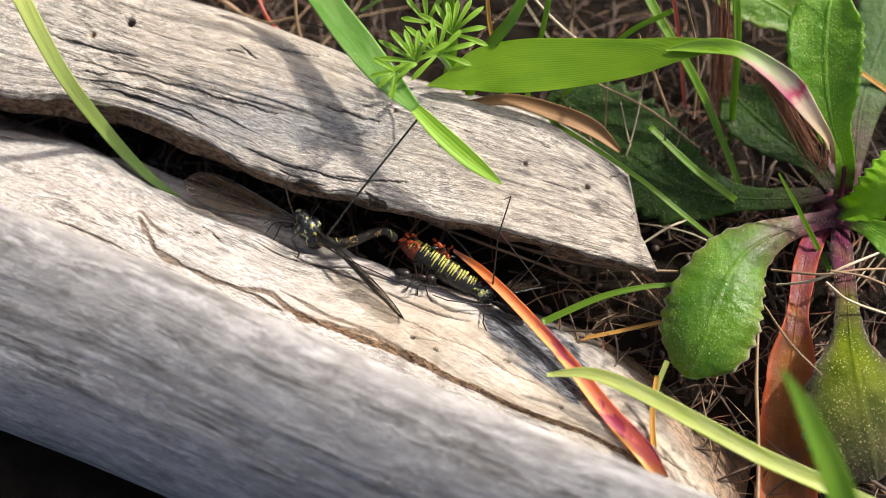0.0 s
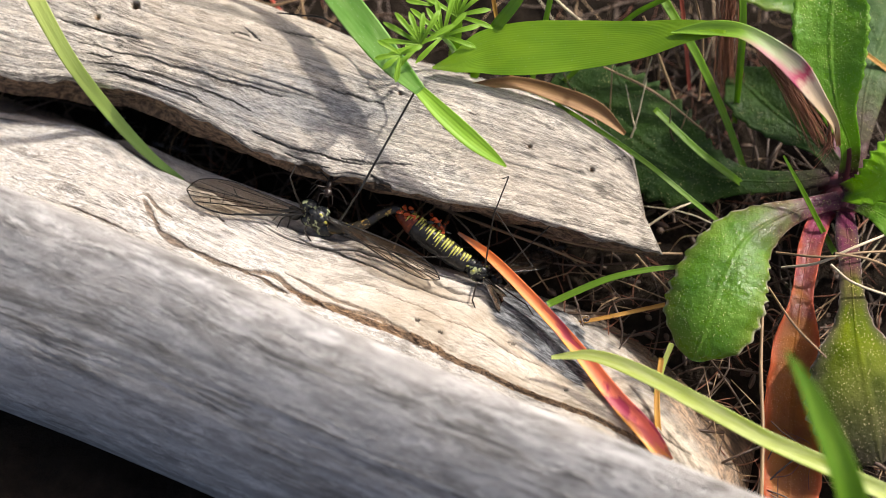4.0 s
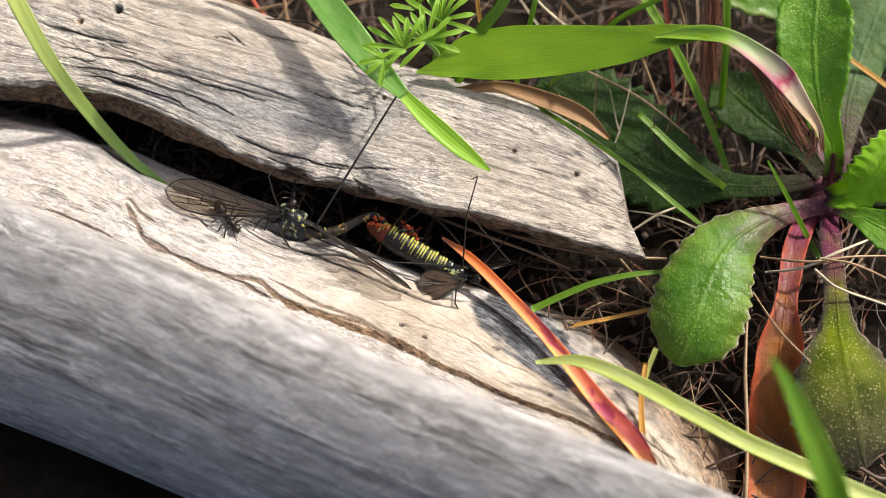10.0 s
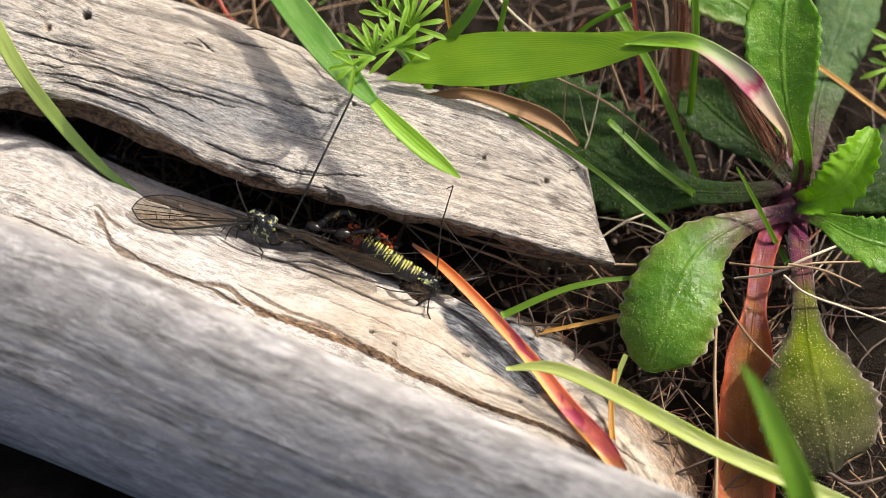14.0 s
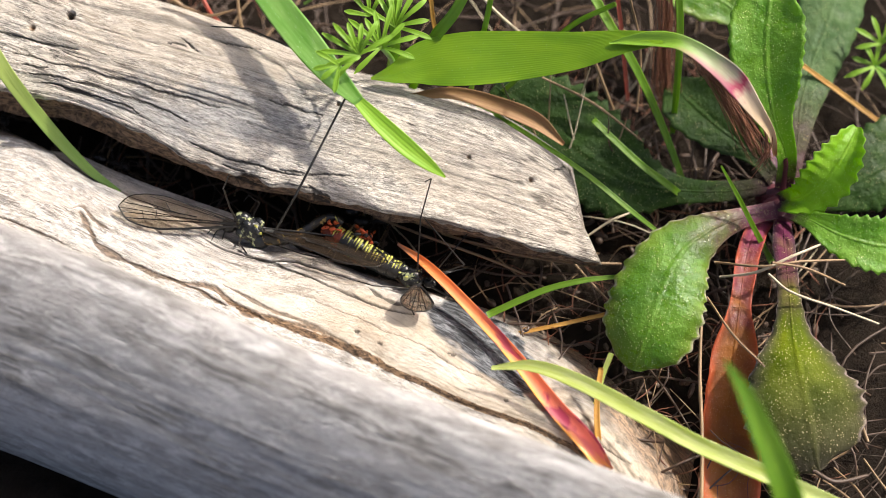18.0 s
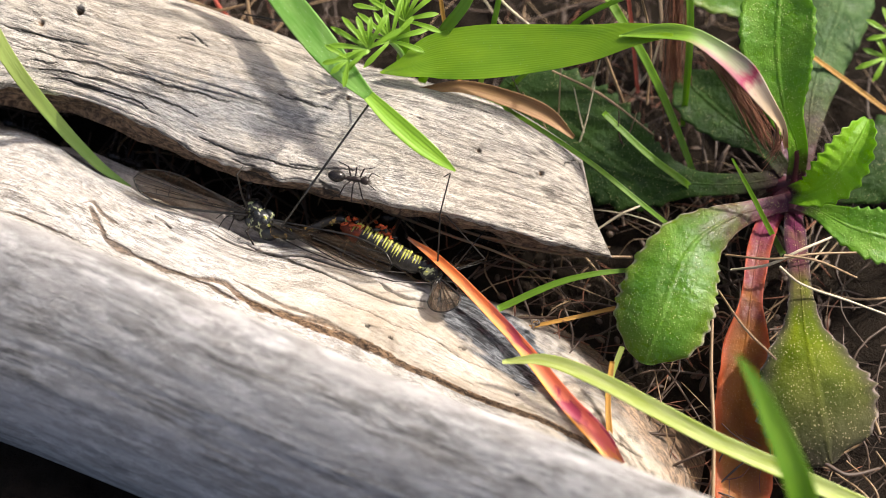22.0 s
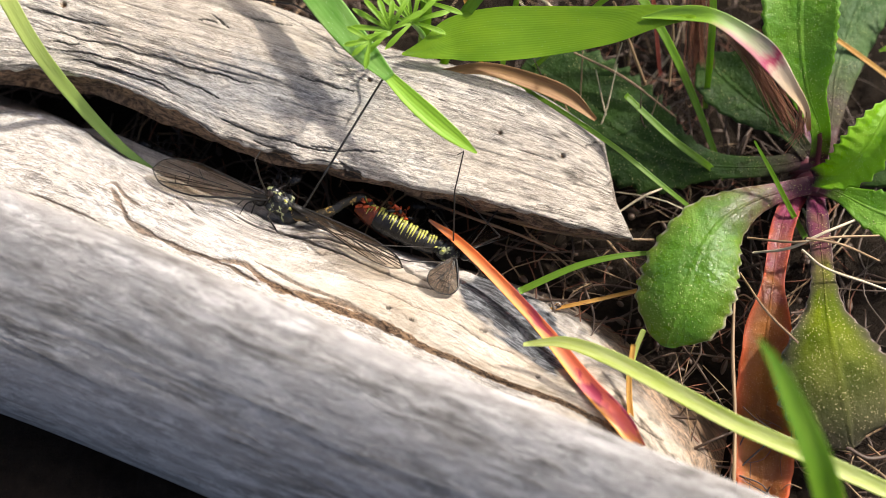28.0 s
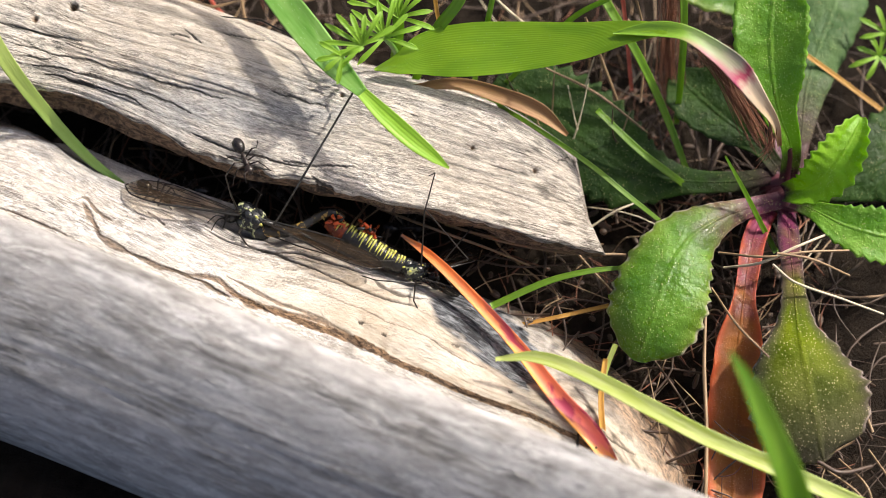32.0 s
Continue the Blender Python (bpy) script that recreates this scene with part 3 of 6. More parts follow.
def scar(p, line, width, seed, wobble=0.2):
    """A crack along a line of x, y (mm) on the surface p: 1 in its middle, fading over its width, thin at both ends."""
    c = spline([(x, y, 0.0) for x, y in line], 16 * len(line))[:, :2]
    c = c + wobble * np.stack([vnoise(np.arange(len(c)) / 17.0, np.zeros(len(c)), seed), vnoise(np.arange(len(c)) / 11.0, np.ones(len(c)), seed)], -1)
    c = c + 0.05 * np.random.default_rng(seed).normal(0, 1, c.shape)
    mask = np.zeros(p.shape[:2])
    low, high = c.min(0) - 1.5, c.max(0) + 1.5
    near = np.nonzero(np.all((p[..., :2] > low) & (p[..., :2] < high), -1))
    q = p[near][:, :2]
    if not len(q):
        return mask
    best, where = np.full(len(q), 1e9), np.zeros(len(q))
    for k in range(len(c) - 1):
        a, d = c[k], c[k + 1] - c[k]
        h = np.clip(((q - a) @ d) / max(1e-9, d @ d), 0, 1)
        gap = np.linalg.norm(q - a - h[:, None] * d, axis=1)
        closer = gap < best
        best, where = np.where(closer, gap, best), np.where(closer, (k + h) / (len(c) - 1), where)
    thick = 0.46 * width * np.minimum(1, 0.25 + 5 * np.minimum(where, 1 - where)) * (0.8 + 0.4 * vnoise(where * 9, where * 0, seed + 1))
    mask[near] = np.clip(2.3 - 1.5 * best / np.maximum(thick, 0.06), 0, 1)
    return mask


def inside(p, corners, soft, seed, grain=1.0):
    """1 within the corners (x, y in mm, anticlockwise or not, convex), with a frayed edge."""
    c = np.array(corners, float)
    centre = c.mean(0)
    least = np.full(p.shape[:2], 1e9)
    for a, b in zip(c, np.roll(c, -1, 0)):
        n = np.array([b[1] - a[1], a[0] - b[0]])
        n = n / np.linalg.norm(n)
        n = n if (centre - a) @ n > 0 else -n
        least = np.minimum(least, (p[..., :2] - a) @ n)
    return np.clip(0.5 + (least + grain * fbm(p[..., 0] / 2.5, p[..., 1] / 1.2 + p[..., 0] / 2.6, seed, 3)) / soft, 0, 1)


def front_log():
    ridge = [(-79.1, 8.0, 28.6), (-58.4, -0.8, 28.6), (-39.2, -8.9, 28.6), (-16.1, -19.6, 28.6), (4.7, -28.7, 28.6), (24.1, -36.4, 27.9), (35.8, -41.0, 26.9), (52.0, -47.3, 25.6)]
    front = np.array([-0.42, -0.907])
    slopes = (-66, -30, -2, 22, 35, 42, 46, 49, 52, 57, 65, 78, 110, 150)
    steps = (0, 1.0, 1.2, 1.8, 2.5, 3.0, 3.6, 3.8, 3.9, 4.0, 4.1, 3.4, 5, 8)
    stations = []
    for x, q, h in ridge:
        lean, y, z = (7.0 if x > 0 else 4.5) * x / 50.0, 0.0, 0.0
        places = [(1.2, -12.0), (0.3, -5.0)]
        for k in range(len(slopes)):
            turn = radians((slopes[k] + slopes[max(0, k - 1)]) / 2 + lean * min(1, k / 3))
            y, z = y + steps[k] * math.cos(turn), z - steps[k] * math.sin(turn)
            places.append((y, z))
        places = [places[-1], (8.0, -27.0)] + places
        stations.append([(x + y * front[0], q + y * front[1], h + z) for y, z in places])
    guides = [list(g) for g in zip(*stations)]
    p, along, across = loft(guides, 460, 20)
    n, m = p.shape[:2]
    u, v = np.broadcast_arrays(along[:, None], across[None])
    normal = surface_normals(p)
    if normal[n // 2, m // 2, 2] < 0:
        normal = -normal
    relief, check = wood_relief(u, v, 11)
    p = p + normal * (relief * 0.1 + 0.2 * fbm(u / 30, v / 14, 12, 3))[..., None]
    rng = np.random.default_rng(17)
    for _ in range(46):
        a, b, r = rng.uniform(0, along[-1]), rng.uniform(0.2, 0.8) * across[-1], rng.uniform(0.4, 1.1)
        check = np.maximum(check, rng.uniform(1.2, 3.2) * np.exp(-((u - a) / (rng.uniform(1.2, 3.0) * r)) ** 2 - ((v - b) / r) ** 2))
    ends = [list(range(m - 1))[::-1], list(range((n - 1) * m, n * m - 1))]
    shape = (p.reshape(-1, 3), grid_faces(n, m) + ends, np.stack([u, v], -1).reshape(-1, 2))
    log = thing("driftwood_log", tuple(p[n // 2, m // 2] * np.array([1, 1, 0])), "thick round grey weathered log lying on soil, close to the lens", "log")
    part("log_body", shape, LOG_WOOD, log, marks={"raw": np.zeros(n * m), "grey": np.zeros(n * m), "check": np.clip(check * 0.25, 0, 0.75)})


front_log()


def split_slab():
    lip_under = [(-94.1, 40.8, -3), (-58.5, 25.6, -3), (-22.6, 7.7, -3), (3.9, -1.1, -3), (24.6, -8.7, -3), (44.2, -26, -3)]
    lip = [(-88.4, 29.9, 9.6), (-65.2, 19.1, 9.6), (-52.6, 17, 9.6), (-39.6, 9.2, 9.6), (-26.3, 3.4, 9.2), (-21.5, 0.8, 8.8), (-16.7, 0, 8.2), (-11.8, -0, 7.8), (-6.2, -2, 7.2), (0.3, -4.3, 6), (9.4, -6.6, 4), (21.5, -12.3, 3), (31, -18.8, 2), (38.6, -30.8, 2), (40.1, -37.2, 2)]
    shoulder = [(-87.7, 26.5, 10.4), (-64.7, 16.2, 10.4), (-52.1, 13.4, 10.4), (-39.3, 6.3, 10.4), (-22, -1.9, 9.6), (-1.9, -6.3, 8), (8.4, -12.6, 8.5), (16.9, -19.7, 8.5), (26.9, -24.5, 8), (34, -33.1, 6), (36.1, -39.1, 5)]
    middle = [(-86.3, 18.2, 11), (-63.8, 9.3, 11), (-45.1, 2.2, 11), (-37.7, -1.6, 11), (-26.8, -6.5, 11), (-18.7, -10.1, 11), (-10.9, -13.2, 11), (-3.1, -16.7, 11), (5.1, -20.4, 11), (10.5, -23, 10.5), (17, -25.3, 10), (22.3, -27.6, 9.5), (27.8, -31.5, 8.5), (33.8, -40.8, 7)]
    tuck = [(-86.3, 11.8, 8), (-63.9, 3.2, 8), (-38.7, -7.6, 8), (-17.6, -17.1, 8), (5.1, -26.5, 8), (26.5, -35.3, 7), (33.7, -44.4, 6)]
    heel = [(x, y - 1.0, -3) for x, y, z in tuck]
    p, along, across = loft([lip_under, lip, shoulder, middle, tuck, heel], 760, 64)
    n, m = p.shape[:2]
    u, v = np.broadcast_arrays(along[:, None], across[None])
    normal = surface_normals(p)
    if normal[n // 2, m // 2, 2] < 0:
        normal = -normal
    start = along[np.argmin(np.abs(p[:, 3 * 64, 0] - CRACK_START))]
    step_at = across[3 * 64] + 0.5 * vnoise(along / 9, along * 0, 21) + 0.13 * vnoise(along / 2.3, along * 0, 22) + 0.06 * vnoise(along / 0.7, along * 0, 24)
    begins = np.clip((along - start - 22.0) / 8.0, 0, 1)[:, None]
    gap = v - step_at[:, None]
    wide = 0.10 + (0.24 * np.clip((along - start - 14) / 14, 0, 1) + 0.3 * np.exp(-((along - start - 1.5) / 3.5) ** 2))[:, None]
    layer = 0.55 * begins * (0.35 + 0.55 * np.clip((u - start - 15) / 30, 0, 1) + 0.25 * vnoise(u / 9, v * 0, 23)) * np.clip(0.5 - gap / (2 * wide), 0, 1)
    edge = begins * (np.abs(gap) < wide * 1.25)
    zone = np.arange(m)[None] / 64.0
    relief, check = wood_relief(u, v, 13)
    lift = relief * 0.14 + layer
    lift = lift + 0.5 * np.exp(-((zone - 1.0) / 0.12) ** 2) * vnoise(u / 2.2, v / 2, 27)
    groove = np.exp(-((zone - 1.52 - 0.05 * vnoise(u / 6, v * 0, 45) - 0.03 * vnoise(u / 1.6, v * 0, 46)) / 0.035) ** 2) * np.clip((p[..., 0] + 27) / 4, 0, 1) * np.clip((8 - p[..., 0]) / 5, 0, 1)
    cracks, browns = np.zeros((n, m)), np.zeros((n, m))
    for k, (line, width, brown) in enumerate(SLAB_CRACKS):
        cut = scar(p, line, width, 400 + 3 * k, 0.12)
        cracks, browns = np.maximum(cracks, cut * (1 - brown)), np.maximum(browns, cut * brown)
    lift = lift - 0.8 * groove - 0.3 * np.maximum(cracks, browns)
    p = p + normal * lift[..., None]
    # weathered grey facet by the orange blade, its shaded side painted in as dark colour
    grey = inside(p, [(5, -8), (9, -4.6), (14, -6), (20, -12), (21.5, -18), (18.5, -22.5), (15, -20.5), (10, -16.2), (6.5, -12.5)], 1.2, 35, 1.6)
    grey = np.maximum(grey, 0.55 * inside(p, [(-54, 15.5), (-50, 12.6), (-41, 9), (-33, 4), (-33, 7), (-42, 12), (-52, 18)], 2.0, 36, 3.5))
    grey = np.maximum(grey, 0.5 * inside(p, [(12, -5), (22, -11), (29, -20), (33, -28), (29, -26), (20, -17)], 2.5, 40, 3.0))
    scuffs = np.clip(3.0 * vnoise(u / 2.2, v / 0.3 + 0.5 * vnoise(u / 5, v, 38), 47) - 1.7, 0, 1) * np.clip(0.4 + 1.6 * vnoise(u / 11, v / 3.5, 48), 0, 1)
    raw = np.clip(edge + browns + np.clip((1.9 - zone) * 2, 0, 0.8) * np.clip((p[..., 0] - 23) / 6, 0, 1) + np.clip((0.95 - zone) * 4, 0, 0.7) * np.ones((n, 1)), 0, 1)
    shape = (p.reshape(-1, 3), grid_faces(n, m), np.stack([u, v], -1).reshape(-1, 2))
    slab = thing("split_branch", tuple(p[n // 2, m // 2] * np.array([1, 1, 0])), "pale tan weathered wood with a long brown split beside the log", "wood")
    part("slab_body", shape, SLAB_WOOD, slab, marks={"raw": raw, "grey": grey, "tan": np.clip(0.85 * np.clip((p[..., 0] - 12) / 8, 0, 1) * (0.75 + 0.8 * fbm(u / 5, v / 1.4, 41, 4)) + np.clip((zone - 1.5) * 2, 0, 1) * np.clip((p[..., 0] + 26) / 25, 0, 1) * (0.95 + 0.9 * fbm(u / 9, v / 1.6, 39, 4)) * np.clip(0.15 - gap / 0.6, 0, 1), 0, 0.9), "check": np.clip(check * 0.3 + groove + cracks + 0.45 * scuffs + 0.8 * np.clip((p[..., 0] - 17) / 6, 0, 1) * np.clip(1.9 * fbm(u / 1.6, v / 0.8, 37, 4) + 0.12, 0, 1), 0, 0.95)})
    rng = np.random.default_rng(4)
    for rows, rad in (([(-70.3, 20.5, 10), (-62.8, 19.4, 9.5), (-57.4, 18.6, 9), (-51.2, 17.3, 9)], (0.9, 0.8, 0.5, 0.1)),
                      ([(-67.9, 19.7, 9), (-59.5, 18.2, 9), (-53.6, 17.6, 9)], (0.7, 0.5, 0.15)),
                      ([(-34.9, 5, 9.4), (-33.4, 3.8, 10), (-32.1, 3.1, 9.3)], (0.12, 0.35, 0.06))):
        v2, f2, uv2 = tube(rows, rad, 8, 30, 0.45)
        v2 = v2 + rng.normal(0, 0.05, v2.shape)
        part("splinter", (v2, f2, uv2 * np.array([1, 4])), SLAB_WOOD, slab, marks={"raw": np.full(len(v2), 0.35), "grey": np.zeros(len(v2)), "check": np.zeros(len(v2))})


CRACK_START = -43.0
SLAB_CRACKS = (
    ([(-43.7, 5.7), (-42.9, 4.5), (-42.4, 3.2), (-41.5, 1.6), (-40.8, 0.3), (-39.9, -0.3), (-36.6, -2.2)], 0.9, 0.75),
    ([(-39.9, -0.3), (-36.6, -2.2), (-32.5, -4.3), (-28.5, -5.5), (-26.5, -5.9), (-24.1, -6.4)], 0.55, 0.75),
    ([(-27.5, -5.5), (-24.1, -6.4), (-22.1, -8.2), (-19.7, -9.9), (-17.5, -10.9)], 0.95, 0.85),
    ([(-44.6, 6.2), (-43.3, 6.3), (-42.1, 4.9), (-40.4, 3.4), (-39.2, 2.9)], 0.4, 0.7),
    ([(-31.5, -4.6), (-30.1, -5), (-26.9, -6.4), (-24.9, -7.6), (-22.5, -9.1)], 0.5, 0.8),
    ([(-23, -5.8), (-19.9, -7.5), (-15.8, -10), (-11.9, -11.4), (-8, -13.5), (-4.1, -16.4)], 0.6, 0.7),
    ([(-16.6, -10.5), (-13.4, -11.8), (-10.3, -12.6), (-7.2, -14.6), (-4.1, -16.8)], 0.6, 0.8),
    ([(-34.4, 4.3), (-32.9, 3.3), (-31.9, 2.4)], 0.3, 0.2), ([(-35.6, 3.6), (-34.9, 3.1)], 0.3, 0.3),
    ([(-55.4, 4.8), (-52.1, 3.7), (-48, 1.9), (-45.5, 0.6)], 0.25, 0.6),
    ([(-21.5, 0.4), (-19.4, -0.7), (-15.3, -2.2), (-10.5, -4.2), (-5.7, -6.5), (-1, -8.8), (3.8, -9.8)], 0.5, 0.05),
    ([(-2.6, -5.1), (-1, -6.7), (1.4, -8), (5, -8.4)], 0.5, 0.15),
    ([(-10, -8.1), (-7.2, -9.4), (-4.1, -10.7), (-0.2, -13), (4.5, -14.8), (8.3, -17.8), (12.9, -19.6)], 0.14, 0.5),
    ([(-4.6, -12.8), (-4, -13)], 0.5, 0.1), ([(8.4, -16.1), (9.2, -16.3)], 0.4, 0.1), ([(15.7, -23), (16.3, -23.2)], 0.4, 0.1), ([(-1.2, -14.8), (-0.8, -14.9)], 0.3, 0.2),
    ([(27, -26), (29, -28.6), (31.5, -30.6), (33, -31)], 0.25, 0.2),
)
split_slab()


def back_plank():
    far_under = [(-95, 62.4, 4), (-43, 47.4, 4), (-7.3, 33.1, 4), (16.8, 24.8, 4), (26.8, 17.6, 4)]
    far = [(-89.2, 56.4, 19), (-66, 47.7, 19), (-43.8, 37.3, 19), (-29.1, 32.8, 19), (-17.1, 28.6, 18), (-5.2, 22.7, 18), (7, 19.8, 17), (16.7, 17.3, 15), (24.5, 13, 13), (26.1, 11.5, 12)]
    third = [(-86.9, 44.5, 20.7), (-64.4, 36.7, 20.7), (-43.1, 29.2, 19.7), (-16.8, 20.9, 18.7), (6.9, 13.7, 17.7), (21.4, 9.9, 14.7), (26.6, 8.7, 11.7)]
    inner = [(-86.1, 35.7, 19.2), (-64, 29, 19.2), (-42.9, 23.1, 18.2), (-16.7, 14, 17.2), (6.8, 8.2, 16.2), (22.1, 4.8, 13.2), (27.8, 4, 10.2)]
    rim = [(-85.8, 29.7, 17.5), (-62.9, 22.6, 17.5), (-54.7, 22, 17.3), (-44.8, 19.9, 16.8), (-35.8, 16, 16.8), (-29.7, 12.8, 16.3), (-22, 9.7, 15.8), (-12, 7.2, 15.6), (-1, 4, 15.5), (9.9, 1.9, 14.6), (21.2, -0.6, 12.3), (29.8, -2, 10.1)]
    near = [(-86, 29.4, 16.7), (-63.1, 22.4, 16.7), (-54.9, 21.9, 16.4), (-44.9, 19.8, 16), (-35.9, 15.9, 16), (-29.8, 12.6, 15.6), (-22, 9.4, 15.1), (-12, 6.9, 14.9), (-1, 3.7, 14.8), (9.9, 1.7, 13.9), (21.2, -0.8, 11.6), (30, -2.2, 9.4)]
    edge = [(-86.7, 30.2, 15.1), (-63.5, 23, 15.1), (-55.3, 22.5, 14.7), (-45.2, 20.3, 14.3), (-36.1, 16.3, 14.5), (-30, 13.1, 14.1), (-22.2, 9.9, 13.7), (-12.1, 7.4, 13.6), (-1, 4.1, 13.5), (10, 2.1, 12.7), (21.3, -0.4, 10.5), (30.2, -1.9, 8.5)]
    near_low = [(-88.9, 32, 9), (-65.2, 24.5, 9), (-56.6, 23.8, 9), (-46.2, 21.3, 9), (-37, 17.4, 9), (-30.7, 14.6, 9), (-22.6, 11.4, 9), (-12.3, 8.9, 9), (-1, 5.7, 9), (10.1, 3.3, 9), (21.6, 0.4, 8), (30.1, -1.4, 7)]
    below = [(-91.4, 46.9, 8), (-67.3, 34.8, 8), (-40.8, 24, 8), (-7, 13, 7.5), (26, 3.7, 6)]
    p, along, across = loft([far_under, far, third, inner, rim, near, edge, near_low, below], 700, 54)
    n, m = p.shape[:2]
    u, v = np.broadcast_arrays(along[:, None], across[None])
    normal = surface_normals(p)
    if normal[n // 2, m // 3, 2] < 0:
        normal = -normal
    rough_edge = np.exp(-((np.arange(m)[None] / 54.0 - 5.0) / 0.5) ** 2) * (vnoise(u / 3.2, v / 3, 41) + 0.6 * vnoise(u / 1.1, v / 2, 43))
    relief, check = wood_relief(u, v, 51)
    lift = relief * 0.6 + 0.6 * rough_edge
    lift = lift + np.clip(np.arange(m)[None] / 54.0 - 5.2, 0, 1) * (0.9 * vnoise(u / 9, v / 0.9, 44) + 0.5 * vnoise(u / 4, v / 0.4, 45))
    fade = np.minimum(1, np.minimum(np.arange(n)[:, None] / 4.0, (n - 1 - np.arange(n))[:, None] / 10.0))
    p = p + normal * (lift * fade)[..., None]
    zone = np.arange(m)[None] / 54.0
    raw = np.clip((zone - 5.1) * 5, 0, 0.95) * np.ones((n, 1))
    for spot, size, deep in (((-45.2, 32.3, 19.5), 0.55, 2.0), ((-50.6, 30.4, 20), 0.45, 0.8), ((-6.8, 18.6, 18), 0.3, 0.5), ((20.5, 8.4, 15), 0.35, 0.6), ((11.6, 11, 17), 0.3, 0.5)):
        dent = np.exp(-(np.linalg.norm(p[..., :2] - np.array(spot[:2]), axis=-1) / size) ** 4)
        p = p - normal * (deep * dent)[..., None]
        raw = np.maximum(raw, dent)
    cracks = np.zeros((n, m))
    for k, (line, width) in enumerate(PLANK_CRACKS):
        cracks = np.maximum(cracks, scar(p, line, width, 300 + 3 * k))
    p = p - normal * (0.22 * cracks)[..., None]
    ragged = np.clip((np.arange(n)[:, None] - (n - 40)) / 40.0, 0, 1) ** 2
    p = p + np.array([0.85, -0.35, 0]) * (ragged * (0.7 * vnoise(v / 2.2, v * 0, 58) + 0.4 * vnoise(v / 0.7, v * 0, 59)))[..., None]
    low_edge = np.clip(1 - np.abs(zone - 4.3) / 0.9, 0, 1) * np.clip(2.6 * vnoise(u / 3.5, v / 0.42 + 0.4 * vnoise(u / 6, v, 60), 61) - 1.0, 0, 1) * np.clip(1.2 + 1.5 * vnoise(u / 13, v / 4, 62), 0, 1)
    check = np.clip(0.55 * check + cracks + 0.8 * low_edge, 0, 1)
    tan = np.maximum(inside(p, [(-46, 34), (-44, 27), (-30, 22), (-21, 21.5), (-15, 22), (-10, 26), (-24, 36)], 9, 64, 6.0) * 0.55, inside(p, [(-20, 26), (-19, 23), (-15, 22.8), (-14.5, 25)], 2.5, 65, 2.5) * 0.75)
    tan = np.maximum(tan, 0.4 * inside(p, [(2, 11), (8, 2), (29, -2), (26, 8), (14, 13)], 8, 68, 6.0))
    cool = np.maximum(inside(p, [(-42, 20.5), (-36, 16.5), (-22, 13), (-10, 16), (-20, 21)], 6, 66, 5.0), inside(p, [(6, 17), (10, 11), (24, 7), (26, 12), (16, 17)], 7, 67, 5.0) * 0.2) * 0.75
    end = p[-1]
    cap = np.vstack([p.reshape(-1, 3), end.mean(0)[None]])
    faces = grid_faces(n, m) + [[(n - 1) * m + j, n * m, (n - 1) * m + j + 1] for j in range(m - 1)]
    uv = np.vstack([np.stack([u, v], -1).reshape(-1, 2), [[along[-1] + 2, across[m // 2]]]])
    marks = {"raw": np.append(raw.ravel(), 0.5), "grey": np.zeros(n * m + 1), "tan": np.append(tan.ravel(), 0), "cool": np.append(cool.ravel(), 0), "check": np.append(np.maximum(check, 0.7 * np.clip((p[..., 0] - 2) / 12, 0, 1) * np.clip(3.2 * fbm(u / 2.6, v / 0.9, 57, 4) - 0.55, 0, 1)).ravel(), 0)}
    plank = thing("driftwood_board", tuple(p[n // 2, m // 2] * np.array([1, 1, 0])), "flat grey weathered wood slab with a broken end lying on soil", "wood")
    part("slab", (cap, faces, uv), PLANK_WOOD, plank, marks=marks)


PLANK_CRACKS = (
    ([(-55.7, 30), (-51.6, 28.9), (-47.5, 28), (-43.9, 27.2)], 0.28),
    ([(-53.1, 26.8), (-47.5, 25.3), (-43, 24.5), (-39.4, 23.1), (-36.1, 22.3), (-31.3, 20.8), (-27.6, 19.6), (-23.6, 18.5)], 0.42),
    ([(-51.9, 25.2), (-48.2, 24.6)], 0.25),
    ([(-50.6, 23.8), (-45.8, 23), (-42.6, 22.2), (-39.7, 21.3), (-35.3, 19.8), (-32, 18.4)], 0.34),
    ([(-49, 22.8), (-43.4, 21.3), (-42.2, 20.7), (-36.8, 18.7), (-35.2, 17.7)], 0.3),
    ([(-35.3, 19.8), (-31.2, 18.2), (-28, 16.3)], 0.22),
    ([(-31, 28), (-28.6, 27.5)], 0.25), ([(-29.2, 28.6), (-27.4, 27.2), (-26.9, 26.7)], 0.3),
    ([(-23.4, 28.4), (-20.2, 27.5), (-17.9, 27.1)], 0.25),
    ([(-16.4, 19.1), (-13.6, 18.4), (-11.2, 17.6), (-9.2, 16.9)], 0.25),
    ([(-27.9, 13.7), (-23.1, 11.6), (-19.1, 10.3), (-15.2, 9.3), (-10.4, 8.6)], 0.28),
    ([(-15.2, 9.3), (-10.4, 8.9), (-5.2, 8.3)], 0.3), ([(-23.1, 10.5), (-19.9, 9.1), (-16.8, 8.2)], 0.28),
    ([(-11.2, 7.2), (-10, 6.4), (-8, 5.5)], 0.45), ([(-0.8, 13.3), (1.7, 12.7)], 0.2), ([(23.8, 10.5), (26.4, 11.8)], 0.2),
)
back_plank()


